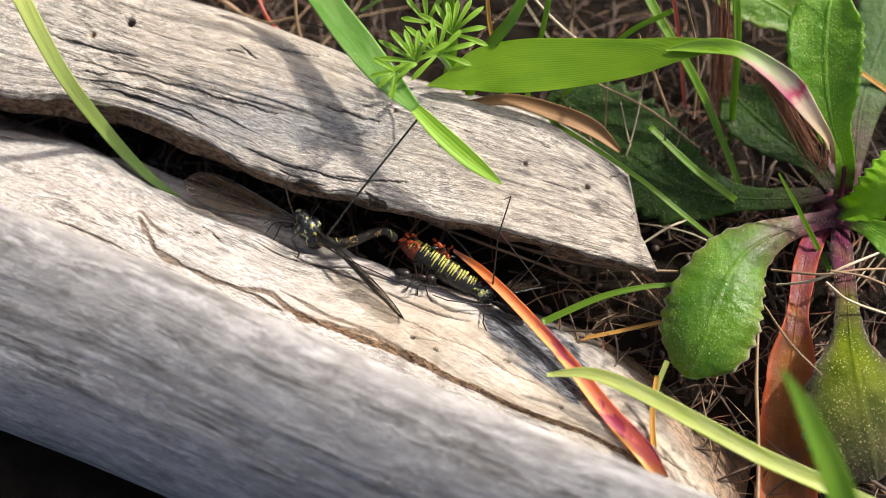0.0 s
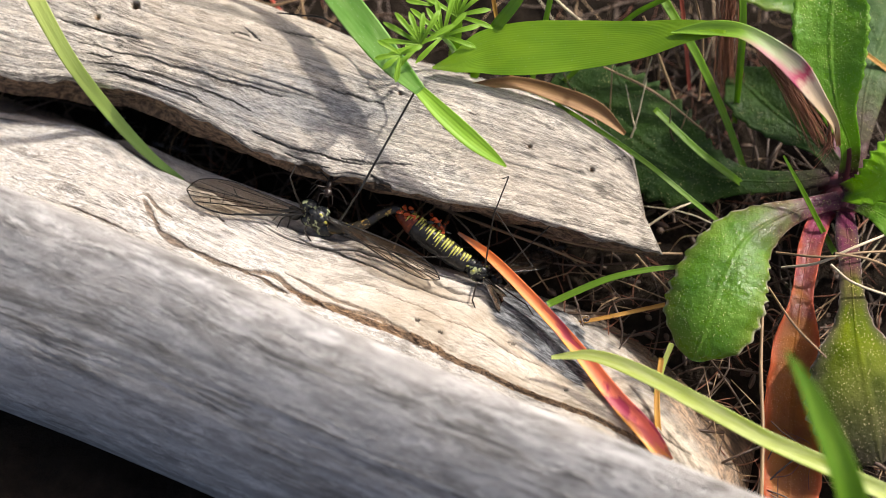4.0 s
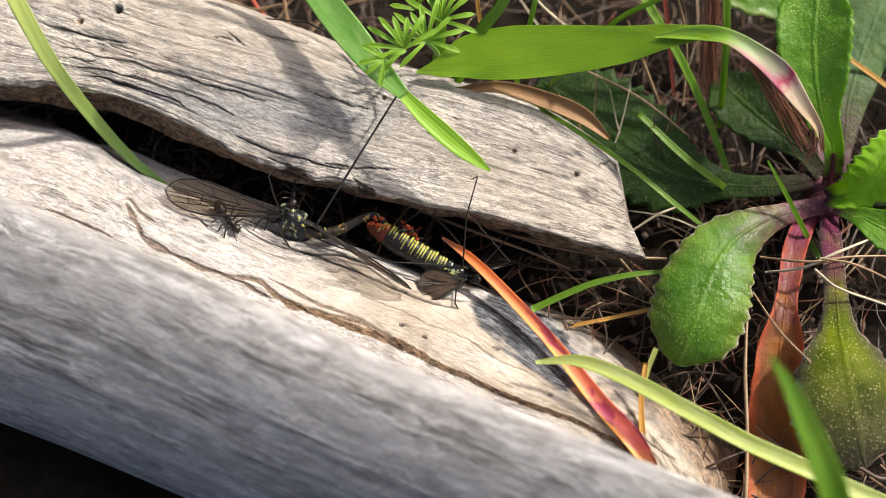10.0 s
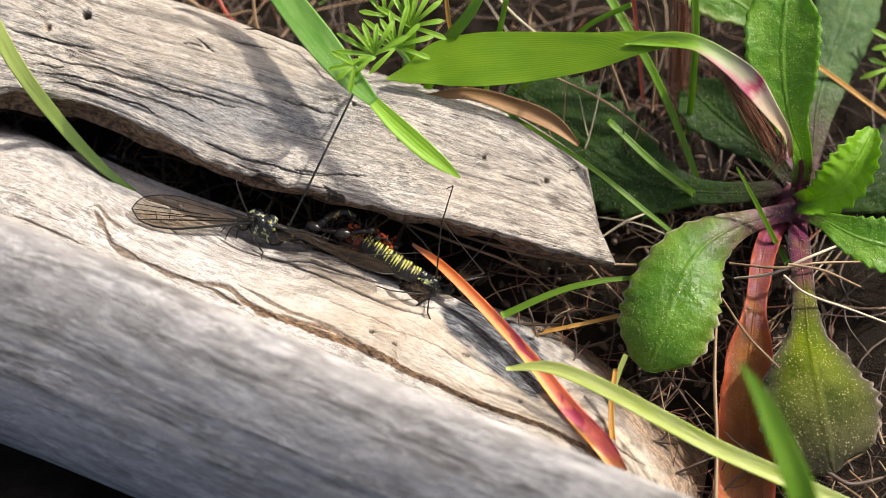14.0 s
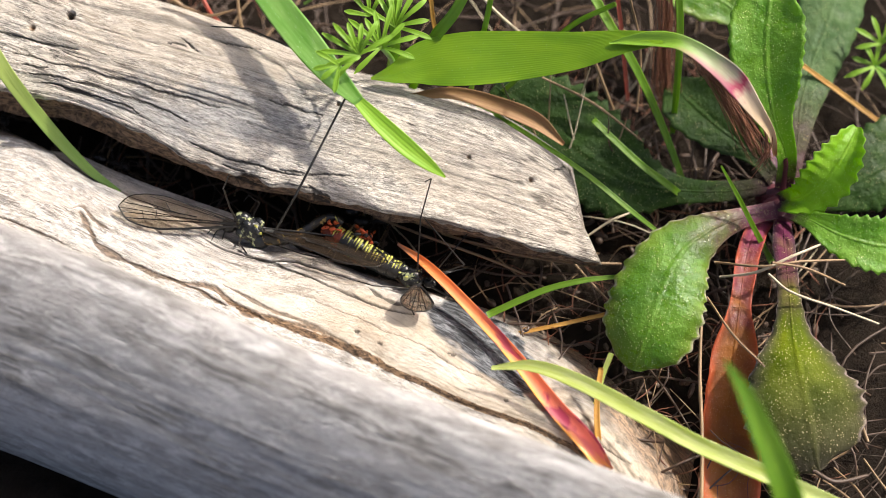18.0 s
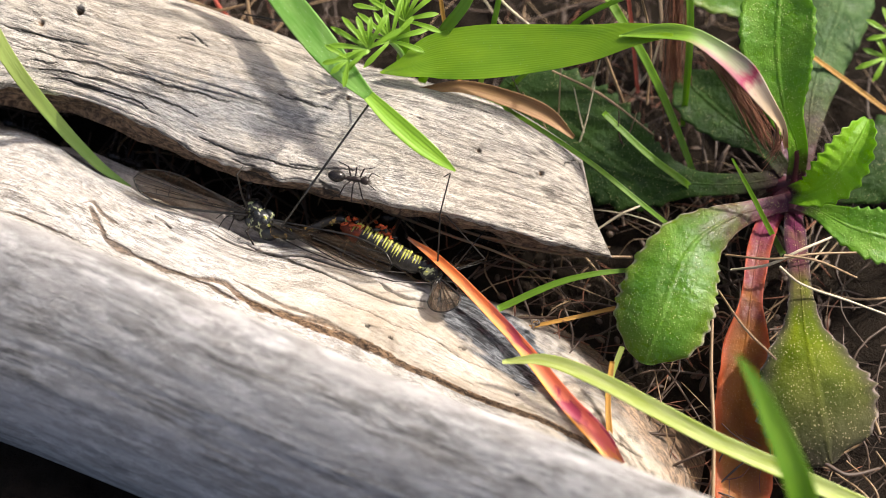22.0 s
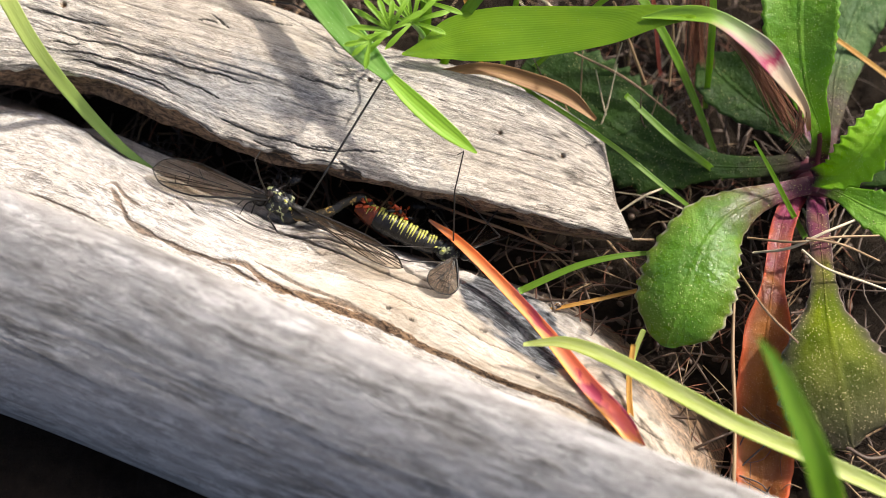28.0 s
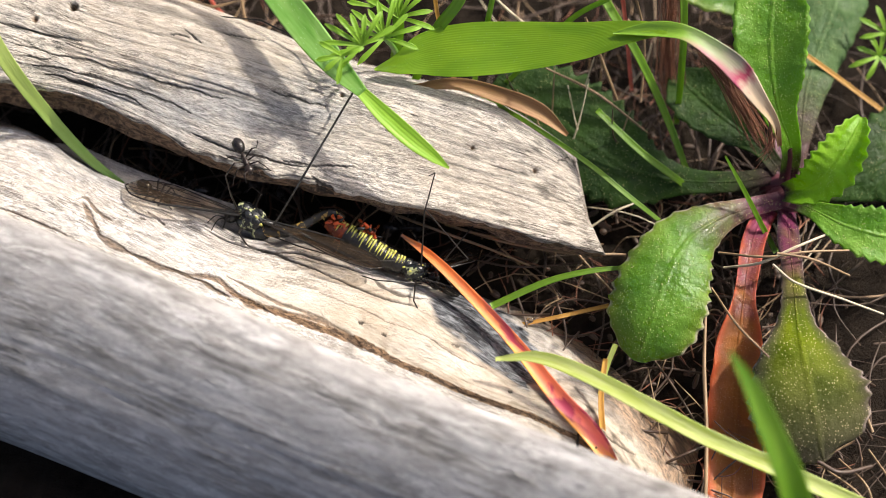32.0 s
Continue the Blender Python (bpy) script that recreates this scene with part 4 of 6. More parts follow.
def wood_sliver():
    a = [(-51.2, 20.6, 5.5), (-37.8, 13.3, 6.5), (-25.9, 8.3, 7.0), (-11.8, 3.3, 6.5)]
    b = [(-50.7, 17.6, 6.7), (-37.5, 10.6, 7.7), (-25.7, 5.8, 8.1), (-11.8, 0.7, 7.5)]
    c = [(-50.8, 16.0, 5.5), (-37.6, 9.1, 6.5), (-25.8, 4.2, 6.8), (-11.8, -1.0, 6.5)]
    low = [(-51.5, 17.5, 2.5), (-38.2, 10.8, 2.5), (-26.3, 6.0, 2.5), (-12.0, 0.5, 2.5)]
    p, along, across = loft([a, b, c, low], 120, 12)
    u, v = np.broadcast_arrays(along[:, None], across[None])
    normal = surface_normals(p)
    normal = normal if normal[60, 15, 2] > 0 else -normal
    p = p + normal * (0.5 * wood_relief(u, v, 71)[0])[..., None]
    pinch = np.clip(np.minimum(np.arange(120), 119 - np.arange(120)) / 22.0, 0.04, 1)[:, None, None] ** 0.6
    centre = p.mean(1, keepdims=True)
    p = centre + (p - centre) * pinch
    k = p.shape[0] * p.shape[1]
    single("wood_sliver", (p.reshape(-1, 3), grid_faces(*p.shape[:2]), np.stack([u, v], -1).reshape(-1, 2)), SLAB_WOOD, (-32.6, 9.1, 0),
           "tan splinter of wood lying in the gap between the logs", "wood", marks={"raw": np.full(k, 0.2), "grey": np.zeros(k), "check": np.zeros(k)})


wood_sliver()


# ---- grass blades and leaves ----
def blade(name, rows, material, label, category="shoot", base=-1, group="", tip=None, keel=False, **more):
    """One grass: an empty at its base with the blade, its midrib and, where it is folded over, the hanging tip."""
    rows = [tuple(r) for r in rows]
    ob = thing(name, rows[base][:3], label, category, group)
    part("blade", ribbon(rows, **more), material, ob)
    if keel:
        c = spline(rows, 40)
        part("keel", tube(c[3:-3, :3] - np.array([0, 0, 0.3]), np.maximum(0.06, 0.04 * c[3:-3, 3]), 6, 40), material, ob)
    if tip:
        part("tip", ribbon(tip[0], **tip[3]), tip[1], ob, tip[2])
    return ob


blade("green_shoot", [(-63.7, 40.6, 32, 2.6), (-58.3, 29.8, 30, 2.5), (-53.4, 21.9, 23.5, 2.2), (-48.4, 17.8, 12.5, 1.9), (-43.2, 13.1, 9.2, 1.4), (-38.7, 10.1, 7.5, 0.7)], LEFT_GRASS,
      "arched pale green grass blade hanging over the wood into the gap", fold=0.08, thick=0.9)
blade("green_shoot", [(-22.7, 40.7, 29.0, 3.51), (-16.7, 32.3, 26.0, 4.1), (-11.4, 24.8, 25.5, 4.39), (-7.4, 19.6, 25.0, 3.51), (-3.8, 15.6, 24.7, 1.66)], BLUE_GRASS,
      "green grass folded over above the wood slab", fold=0.15, base=0, twist=(0, 5, 10),
      tip=([(-4.1, 16.0, 24.5, 1.56), (-0.7, 12.4, 24.0, 2.44), (2.8, 9.2, 23.3, 2.54), (5.9, 6.8, 22.6, 1.66), (8.0, 5.2, 22.2, 0.29)], TIP_GRASS, "bright yellow green hanging tip", dict(fold=0.3, twist=(10, 0))))
blade("broad_green_shoot", [(-2.2, 21.9, 20, 0.3), (1.3, 22.5, 20.5, 3), (5.3, 23.8, 21, 6.4), (10.9, 23.9, 22, 7.8), (18, 23.8, 23, 7.2), (26.5, 23.5, 25, 5.4), (32.6, 23.6, 27, 3.6), (37.4, 22.9, 28.9, 2.1), (40.6, 21.6, 29.7, 0.3)], BROAD_GRASS,
      "broad bright green ribbed grass blade with a withered end", fold=0.05, twist=(8, 8, 6, 30), wave=0.12, across=19, tip=([(31.0, 23.6, 26.85, 0.2), (34.2, 23.4, 27.95, 1.7), (37.4, 22.8, 29.2, 2.4), (40.6, 21.6, 30, 2.4), (44.8, 19.2, 29, 3), (47.9, 17.5, 27, 3.4), (51.1, 14.8, 24, 2.3), (54.1, 13, 20, 1.2), (55.4, 11.5, 16, 0.6)], PURPLE_GRASS, "withered purple and cream end", dict(fold=0.5, wave=0.3, twist=(30, 0, -10))))
blade("orange_shoot", [(1.5, 0.9, 9.6, 0.4), (5.3, -2.4, 10.2, 1.3), (10.2, -7.5, 10, 1.6), (17.2, -16, 10.2, 1.9), (22.9, -24.2, 10.6, 2.5), (27.1, -29.2, 10.4, 2.7), (29.6, -32.8, 9, 2)], ORANGE_GRASS,
      "stiff orange grass blade turning red towards its base", fold=0.5, thick=0.7)
blade("yellow_shoot", [(14, -19.7, 14.5, 0.5), (19.4, -19.8, 15.5, 1.6), (25.4, -22.2, 16, 2.1), (33.4, -26.7, 16, 2.3), (41.3, -31.3, 16, 2.3), (50, -35.1, 15, 2.3), (62.1, -39.8, 12, 2.2)], YELLOW_GRASS,
      "pale yellow green grass arching low over the log", fold=0.3, keel=True)
blade("green_shoot", [(37.7, -32.5, 52, 0.4), (39.8, -35.1, 50, 1.6), (42.2, -39.1, 47, 2.7), (45.4, -44.2, 42, 3.4), (48.6, -49.5, 34, 3.8)], GRASS,
      "bright green grass blade close to the lens", fold=0.3)

for rows, mat in (
    ([(14.2, -8.7, 6, 1.4), (22.1, -5.8, 8, 1.3), (27.7, -4.7, 9, 1.1), (33, -4.1, 9, 0.8)], GRASS),
    ([(12.2, 23.9, 10, 0.6), (18.5, 18, 13, 0.9), (28, 10.7, 13, 1), (34.5, 5.8, 11, 1), (39.7, 2.8, 8, 0.8)], GRASS),
    ([(30.1, 19, 13, 1.2), (36.7, 13.6, 10, 1.4), (41.9, 10.9, 7, 1.4), (45.2, 10.4, 3, 0.8)], GRASS),
    ([(27.1, 38, 26, 2), (30.8, 31.4, 23, 1.9), (35.9, 25, 18, 1.7), (40.6, 18.6, 11, 1.5), (45.4, 10.1, 3, 1.1)], GRASS),
    ([(46.6, 7.9, 20, 0.4), (49.8, 5.3, 15, 0.9), (53.2, 2.8, 9, 1.1), (56.3, 0.2, 4, 1.2)], GRASS),
    ([(40.8, 35.4, 30, 1.5), (42.1, 29.2, 22, 1.5), (42.6, 24.5, 14, 1.4), (43, 20.9, 5, 1.1)], GRASS),
    ([(15.6, 34.5, 34, 1.1), (14.4, 29.5, 26, 1.1), (12.8, 25.3, 16, 1.1), (12, 23.7, 6, 1)], GRASS),
    ([(12.3, 32.6, 30, 1.8), (9.6, 29.1, 26, 2.2), (6.9, 27.4, 22, 2.4), (4.3, 26.1, 12, 1.8), (2.7, 26.2, 4, 1.4)], GRASS),
    ([(31.7, 28, 30, 1), (26.3, 29.2, 22, 1.1), (21.2, 27.4, 14, 1), (14.2, 24.7, 5, 0.9)], GRASS),
    ([(0.5, 35.4, 30, 2.2), (0.9, 31.7, 24, 2.3), (1.3, 29.8, 18, 2.2), (0.5, 27.9, 8, 2)], GRASS),
    ([(31, -16.1, 10, 1.1), (29.9, -18.7, 8, 1), (28.7, -23, 6, 0.9)], YELLOW_GRASS),
):
    blade("green_shoot", [(x, y, z, 0.72 * w) for x, y, z, w in rows], mat, "thin green grass blade rising from the litter", group="thin grass blades", fold=0.4, thick=0.3, n=36, across=5)
for rows, mat in (
    ([(29.2, -18.9, 12, 1.1), (28.6, -23.5, 10, 1.2), (28.8, -28.5, 8, 1.4), (29.7, -31.3, 4, 1.6)], ORANGE_STEM),
    ([(60.9, 29.7, 12, 1), (66.4, 27.3, 9, 1.1), (77.3, 21.4, 4, 1)], ORANGE_STEM),
    ([(6.2, 37.4, 24, 0.9), (6.9, 32.6, 18, 0.9), (9.4, 27.3, 9, 0.9), (10.4, 26.8, 3, 0.8)], ORANGE_STEM),
    ([(32.8, 37.4, 24, 0.9), (34.6, 32.9, 16, 0.9), (36.5, 26.1, 6, 0.8)], RED_STEM),
    ([(17.5, -10.6, 3, 0.8), (24, -9.6, 4, 0.9), (31.3, -7.9, 4, 0.9)], ORANGE_STEM),
):
    blade("dry_stalk", [(x, y, z, 0.65 * w) for x, y, z, w in rows], mat, "thin orange or reddish dry grass stem", group="coloured grass stems", fold=0.4, thick=0.4, n=36, across=5)
blade("dead_leaf", [(2.9, 21.1, 16, 0.8), (9.5, 22.3, 15, 1.8), (16.1, 20.9, 14, 2.4), (21.8, 18.7, 13, 2.4), (25.7, 15.5, 12, 0.6)], stem_material("dead_leaf", (0.24, 0.12, 0.045), (0.40, 0.23, 0.10), 0.6, 0.3),
      "narrow orange brown dead leaf lying behind the slab", fold=0.6, n=40)


# ---- rosette plant ----
rosette = thing("rosette_plant", (58.9, 7.3, 0), "low rosette plant with toothed green and reddish leaves", "plant")


def rosette_leaf(rows, mat, label, **more):
    leaf = part("leaf", toothed_leaf(rows, **more), mat, rosette, label)
    c = spline(rows, 24)[:, :4]
    part("petiole", tube(c[:6, :3] - np.array([0, 0, 1.1]), np.maximum(0.3, 0.2 * c[:6, 3]).clip(0.3, 0.6), 8, 14), PURPLE_STEM, leaf)
    return leaf


rosette_leaf([(57.2, 7.3, 7.0, 2.6), (51.6, 4.8, 9.7, 3.02), (46.1, 1.7, 12.3, 5.57), (41.9, -1.6, 13.0, 9.68), (38.8, -6.4, 13.0, 12.74), (36.9, -11.0, 12.0, 13.76), (35.6, -14.5, 10.0, 12.23), (34.7, -16.7, 8.0, 7.13), (34.5, -17.6, 7.0, 2.04)], LEAF,
             "glossy green toothed leaf curving down", teeth=11, cup=-0.25, twist=(0, -10, -15), seed=2)
rosette_leaf([(55.7, 6.8, 5.0, 2.8), (53.2, 2.9, 7.0, 3.34), (51.8, -1.2, 7.0, 3.46), (50.2, -8.2, 7.0, 3.3), (49.1, -14.7, 6.0, 6.68), (48.5, -21.5, 4.0, 8.22), (47.9, -29.1, 2.0, 8.74), (47.1, -37.1, 2.0, 7.13), (46.5, -42.7, 2.0, 1.52)], LEAF_RED,
             "red brown ageing leaf with a crimson stalk", teeth=7, tooth=0.05, cup=0.3, seed=3, start=0.5, wave=0.9)
rosette_leaf([(58.5, 6.7, 5.0, 2.8), (57.4, 1.7, 8.3, 3.41), (56.7, -5.8, 10.7, 3.22), (56.2, -12.8, 12.0, 5.05), (56.2, -18.5, 13.0, 12.12), (56.7, -23.7, 13.0, 16.65), (57.6, -28.2, 11.0, 15.65), (58.3, -31.6, 9.0, 9.08), (58.9, -32.6, 8.0, 2.02)], LEAF_BRONZE,
             "bronze green leaf dotted with yellow specks", teeth=12, cup=-0.2, seed=4, wave=0.8)
rosette_leaf([(58.5, 10.9, 7, 2.8), (57.8, 13, 13, 3), (55.4, 15.8, 18, 5), (53.9, 20, 22, 9), (53.5, 24.6, 25, 10.5), (53.7, 28.5, 27, 10), (54.1, 30.6, 28, 6.5), (54.3, 31.8, 28, 2)], LEAF_BRIGHT,
             "upright bright green toothed leaf", teeth=12, tooth=0.07, cup=0.2, seed=5, twist=(0, 15))
rosette_leaf([(59.4, 11.4, 7, 2.8), (61, 17.4, 8, 3.2), (62, 23.5, 9, 6), (64.4, 30.6, 10, 8.5), (67.5, 37.9, 11, 10), (70.7, 47, 11, 9), (74.8, 52.2, 11, 3)], LEAF_GREY,
             "greyish green broad leaf behind", teeth=9, tooth=0.06, cup=-0.2, seed=6)
rosette_leaf([(57.4, 8.0, 8, 2.4), (60, 7.2, 11, 4.5), (62.4, 8.2, 14, 7.0), (64.4, 10.4, 16, 6.6), (66.2, 13.3, 17, 4), (67.4, 15.6, 17, 1.2)], LEAF_LIME,
             "short bright green toothed leaf", teeth=9, cup=0.7, tooth=0.2, seed=7, twist=(0, 20), start=0.2)
rosette_leaf([(59.5, 9.5, 5, 2.4), (65, 10.5, 5, 5), (71, 13, 6, 11), (77, 16.5, 6, 13), (83, 19.5, 5, 9), (87, 21, 4, 2)], LEAF_HALF_SHADE,
             "broad green leaf, coloured deeper for half shade", teeth=8, tooth=0.12, cup=-0.1, seed=13)
rosette_leaf([(58.6, 7.3, 7, 2.6), (61.5, 4.6, 9, 3), (65, 1.9, 10, 6), (69.7, 0.3, 10, 8), (74.8, 0.1, 9, 7), (77.5, 0.1, 8, 2)], LEAF_BRIGHT,
             "low green toothed leaf with a purple stalk", teeth=9, cup=0.1, tooth=0.15, seed=8)
rosette_leaf([(57.2, 11.9, 6, 2.6), (51.2, 10.8, 6, 3), (42.9, 11, 6, 4.5), (35.4, 12.3, 7, 12), (28, 17.4, 8, 16), (22.3, 22.1, 9, 14), (18.2, 25.2, 9, 9), (16.1, 26.9, 9, 2.5)], LEAF_SHADED,
             "large green leaf lying behind the wood, coloured dark as shaded", teeth=13, cup=-0.1, tooth=0.2, seed=9, wave=0.15)
rosette_leaf([(58, 11.9, 6, 2.4), (54.6, 15.5, 8, 3), (49, 20.2, 9, 8), (45.1, 24.5, 9, 9), (43, 27.9, 8, 3)], LEAF_SHADED,
             "small green leaf, coloured dark as shaded", teeth=6, seed=10)
rosette_leaf([(58.3, 11, 6, 2.4), (58.1, 26, 8, 2.5), (56, 35.6, 10, 3), (52.1, 38.8, 12, 6), (47.6, 40.5, 14, 9), (43, 43.9, 15, 9), (40.6, 45.9, 15, 2)], LEAF,
             "green leaf at the back of the rosette", teeth=9, seed=11)
part("crown", joined(ball((58, 8.2, 4), (2.8, 2.4, 3.4)), ball((57.6, 11.3, 3), (2.4, 2.2, 3.4)), ball((59.5, 9.8, 3), (2.2, 2.2, 3.4))), PURPLE_STEM, rosette, "dark purple crown")


# ---- dry stalks and sheaths ----
def stalk(rows, radius, mat, label, group="dry stalks"):
    single("dry_stalk", tube(rows, tuple(0.62 * r for r in radius), 7, 10 * len(rows)), mat, rows[-1], label, "stalk", group)


for rows, radius, mat in (
    ([(44.4, -10.3, 8), (43.7, -18.4, 7), (43.5, -27.1, 6), (42.8, -37.7, 4)], (0.35, 0.45, 0.45, 0.5), DRY_GRASS),
    ([(45.5, -6.9, 8), (47.5, -15.1, 14), (50.8, -20.3, 16)], (0.25, 0.28, 0.2), DRY_GRASS),
    ([(47, -1.5, 8), (52.8, -3.9, 12), (58.4, -3.2, 12), (65.7, -1.7, 9)], (0.28, 0.3, 0.3, 0.25), DRY_GRASS),
    ([(47.8, -3.4, 7), (52.1, -4.4, 11), (56.6, -3, 13), (61.5, -0.6, 12)], (0.25, 0.35, 0.35, 0.3), PALE_STRAW),
    ([(53.4, -5.5, 13), (55.8, -8.5, 14), (63, -9.4, 10), (70.6, -10, 5)], (0.3, 0.28, 0.28, 0.25), PALE_STRAW),
    ([(53.9, -4.2, 14), (58.5, -5.1, 14), (65.2, -5.6, 9)], (0.3, 0.3, 0.25), DRY_GRASS),
    ([(22.8, 25.5, 14), (30.3, 22.3, 12), (37.9, 17.4, 9)], (0.25, 0.35, 0.15), DRY_GRASS),
    ([(28.2, 30.4, 20), (31.2, 26.4, 14), (34.8, 22.2, 6)], (0.3, 0.4, 0.3), DRY_GRASS),
    ([(34.4, 32.3, 26), (37.2, 29, 16), (37.4, 23.1, 8)], (0.3, 0.3, 0.25), DRY_GRASS),
    ([(29.3, 3.7, 6), (32.5, 5.5, 7), (35.6, 7.3, 6)], (0.25, 0.3, 0.2), PALE_STRAW),
    ([(8, 5, 4), (16, 1.4, 6), (25, -0.4, 6), (34.2, 0, 4)], (0.3, 0.35, 0.35, 0.3), DRY_GRASS),
    ([(-2, 7.3, 5), (7.8, 2.3, 7), (14.4, 0.1, 6), (20.2, -1.7, 4)], (0.3, 0.35, 0.3, 0.25), DRY_GRASS),
    ([(3, 6.8, 5), (12, 2.8, 6), (22.5, 0.5, 7), (30.8, 0.8, 6)], (0.22, 0.28, 0.25, 0.2), DRY_GRASS),
    ([(9.6, 0.5, 3), (17.6, -2.2, 5), (27.5, -1.7, 5)], (0.25, 0.25, 0.2), BROWN_STALK),
    ([(11.9, 36.8, 22), (16.6, 33.6, 18), (21.4, 31.7, 14)], (0.3, 0.35, 0.3), PALE_STRAW),
    ([(-33.4, 42.8, 8), (-26.7, 37.3, 12), (-22.3, 37, 14)], (0.4, 0.4, 0.2), DRY_GRASS),
    ([(-22.2, 40.7, 16), (-21.5, 35.3, 12), (-19.3, 33, 6)], (0.35, 0.4, 0.2), DRY_GRASS),
    ([(-28.4, 42, 14), (-26.3, 37.8, 12), (-24.5, 37.8, 8)], (0.4, 0.5, 0.3), RED_STEM),
    ([(-38.7, 44, 14), (-32.8, 40.8, 12), (-28.7, 38.5, 10)], (0.5, 0.6, 0.3), DRY_GRASS),
    ([(-12.4, 40.6, 10), (-8, 41, 14), (-3.7, 41.7, 16)], (0.3, 0.35, 0.3), GREEN_STEM),
    ([(61.8, -14.7, 6), (64.4, -19.7, 6), (67.2, -27.3, 4)], (0.4, 0.5, 0.4), DRY_GRASS),
    ([(57.9, -32.5, 8), (60.7, -34.1, 8), (66, -32.7, 6)], (0.5, 0.5, 0.4), BROWN_STALK),
):
    stalk(rows, radius, mat, "dry straw-coloured grass stalk lying in the litter")


straw_rng = np.random.default_rng(29)
for k in range(26):
    x, y = straw_rng.uniform(18, 46), straw_rng.uniform(10, 40)
    dx, dy, h = straw_rng.normal(-2, 5), straw_rng.uniform(3, 13), straw_rng.uniform(6, 17)
    stalk([(x + dx, y + dy, h), (x + 0.6 * dx + straw_rng.normal(0, 0.8), y + 0.5 * dy, 0.6 * h), (x, y, 0.5)], (0.12, 0.2, 0.25), (DRY_GRASS, PALE_STRAW, DRY_GRASS, BROWN_STALK)[k % 4], "thin upright dry grass stalk among the plants", "upright dry stalks")


def fibre_sheath(rows, width, count, seed, label):
    """A dead leaf base, frayed into brown fibres."""
    rng = np.random.default_rng(seed)
    ob = thing("dead_sheath", rows[-1], label, "dead leaf", "dead sheaths")
    c = spline(rows, 12)
    for k in range(count):
        off = rng.normal(0, width, 3)
        end = rng.normal(0, 1.0 * width, 3)
        a, b = sorted(rng.uniform(0, 11, 2))
        if b - a < 4:
            a, b = 0, 11
        pts = [np.array([np.interp(x, np.arange(12), c[:, j]) for j in range(3)]) + off * (1 - 0.3 * q) + end * q for q, x in zip((0, 0.4, 0.7, 1), np.linspace(a, b, 4))]
        part("fibre", tube(pts, (0.04, 0.08, 0.03), 5, 10), BROWN_FIBRE, ob)


BROWN_FIBRE = stem_material("brown_fibre", (0.09, 0.028, 0.014), (0.22, 0.085, 0.04), 0.7)
fibre_sheath([(44.6, 26.2, 20), (47.9, 22.2, 18), (51.2, 18.9, 14), (55.3, 15.5, 8)], 0.85, 60, 5, "frayed brown fibrous sheath of a dead leaf")
fibre_sheath([(41, 37.8, 22), (41.5, 32.9, 16), (41.7, 28.7, 10), (42.9, 24.3, 4)], 0.8, 50, 6, "upright frayed reddish brown dead leaf sheath")
fibre_sheath([(53.2, 13.9, 20), (53.8, 11.8, 18), (53.5, 10.6, 16), (52.6, 10, 15)], 0.4, 18, 8, "curled orange brown tip of a dead blade")


# ---- litter ----
def strand(rng, x, y, length, radius, lift=4.0, lean=None):
    a = rng.uniform(0, 2 * np.pi) if lean is None else lean + rng.normal(0, 0.35)
    d = np.array([np.cos(a), np.sin(a), 0.0])
    bend = np.array([-d[1], d[0], 0]) * rng.uniform(-0.25, 0.25) * length
    z0, z1 = rng.uniform(0, lift, 2)
    p = np.array([x, y, 0.0])
    return tube([p - d * length / 2 + [0, 0, z0], p + bend + [0, 0, (z0 + z1) / 2 + rng.uniform(-0.5, 2.0)], p + d * length / 2 + [0, 0, z1]], (radius, radius * 0.9, radius * 0.5), 5, 9)


def litter():
    rng = np.random.default_rng(7)
    for name, mat, count, size, rad, lab in (("dry_litter", DRY_GRASS, 70, (10, 34), (0.06, 0.2), "tangle of dry straw-coloured grass litter on the soil"),
                                            ("brown_litter", BROWN_STALK, 900, (5, 22), (0.05, 0.24), "brown dead stalks and rootlets on the soil, coloured dark as shaded"),
                                            ("pale_litter", PALE_STRAW, 9, (12, 34), (0.08, 0.18), "pale bleached grass stalks on the soil")):
        shapes = []
        for _ in range(count):
            x, y = rng.uniform(-80, 85), rng.uniform(-45, 62)
            if y + 0.46 * x < -34:
                continue
            shapes.append(strand(rng, x, y, rng.uniform(*size), rng.uniform(*rad)))
        single(name, joined(*shapes), mat, (0, 0, 0), lab, "litter", kind="stuff")


litter()


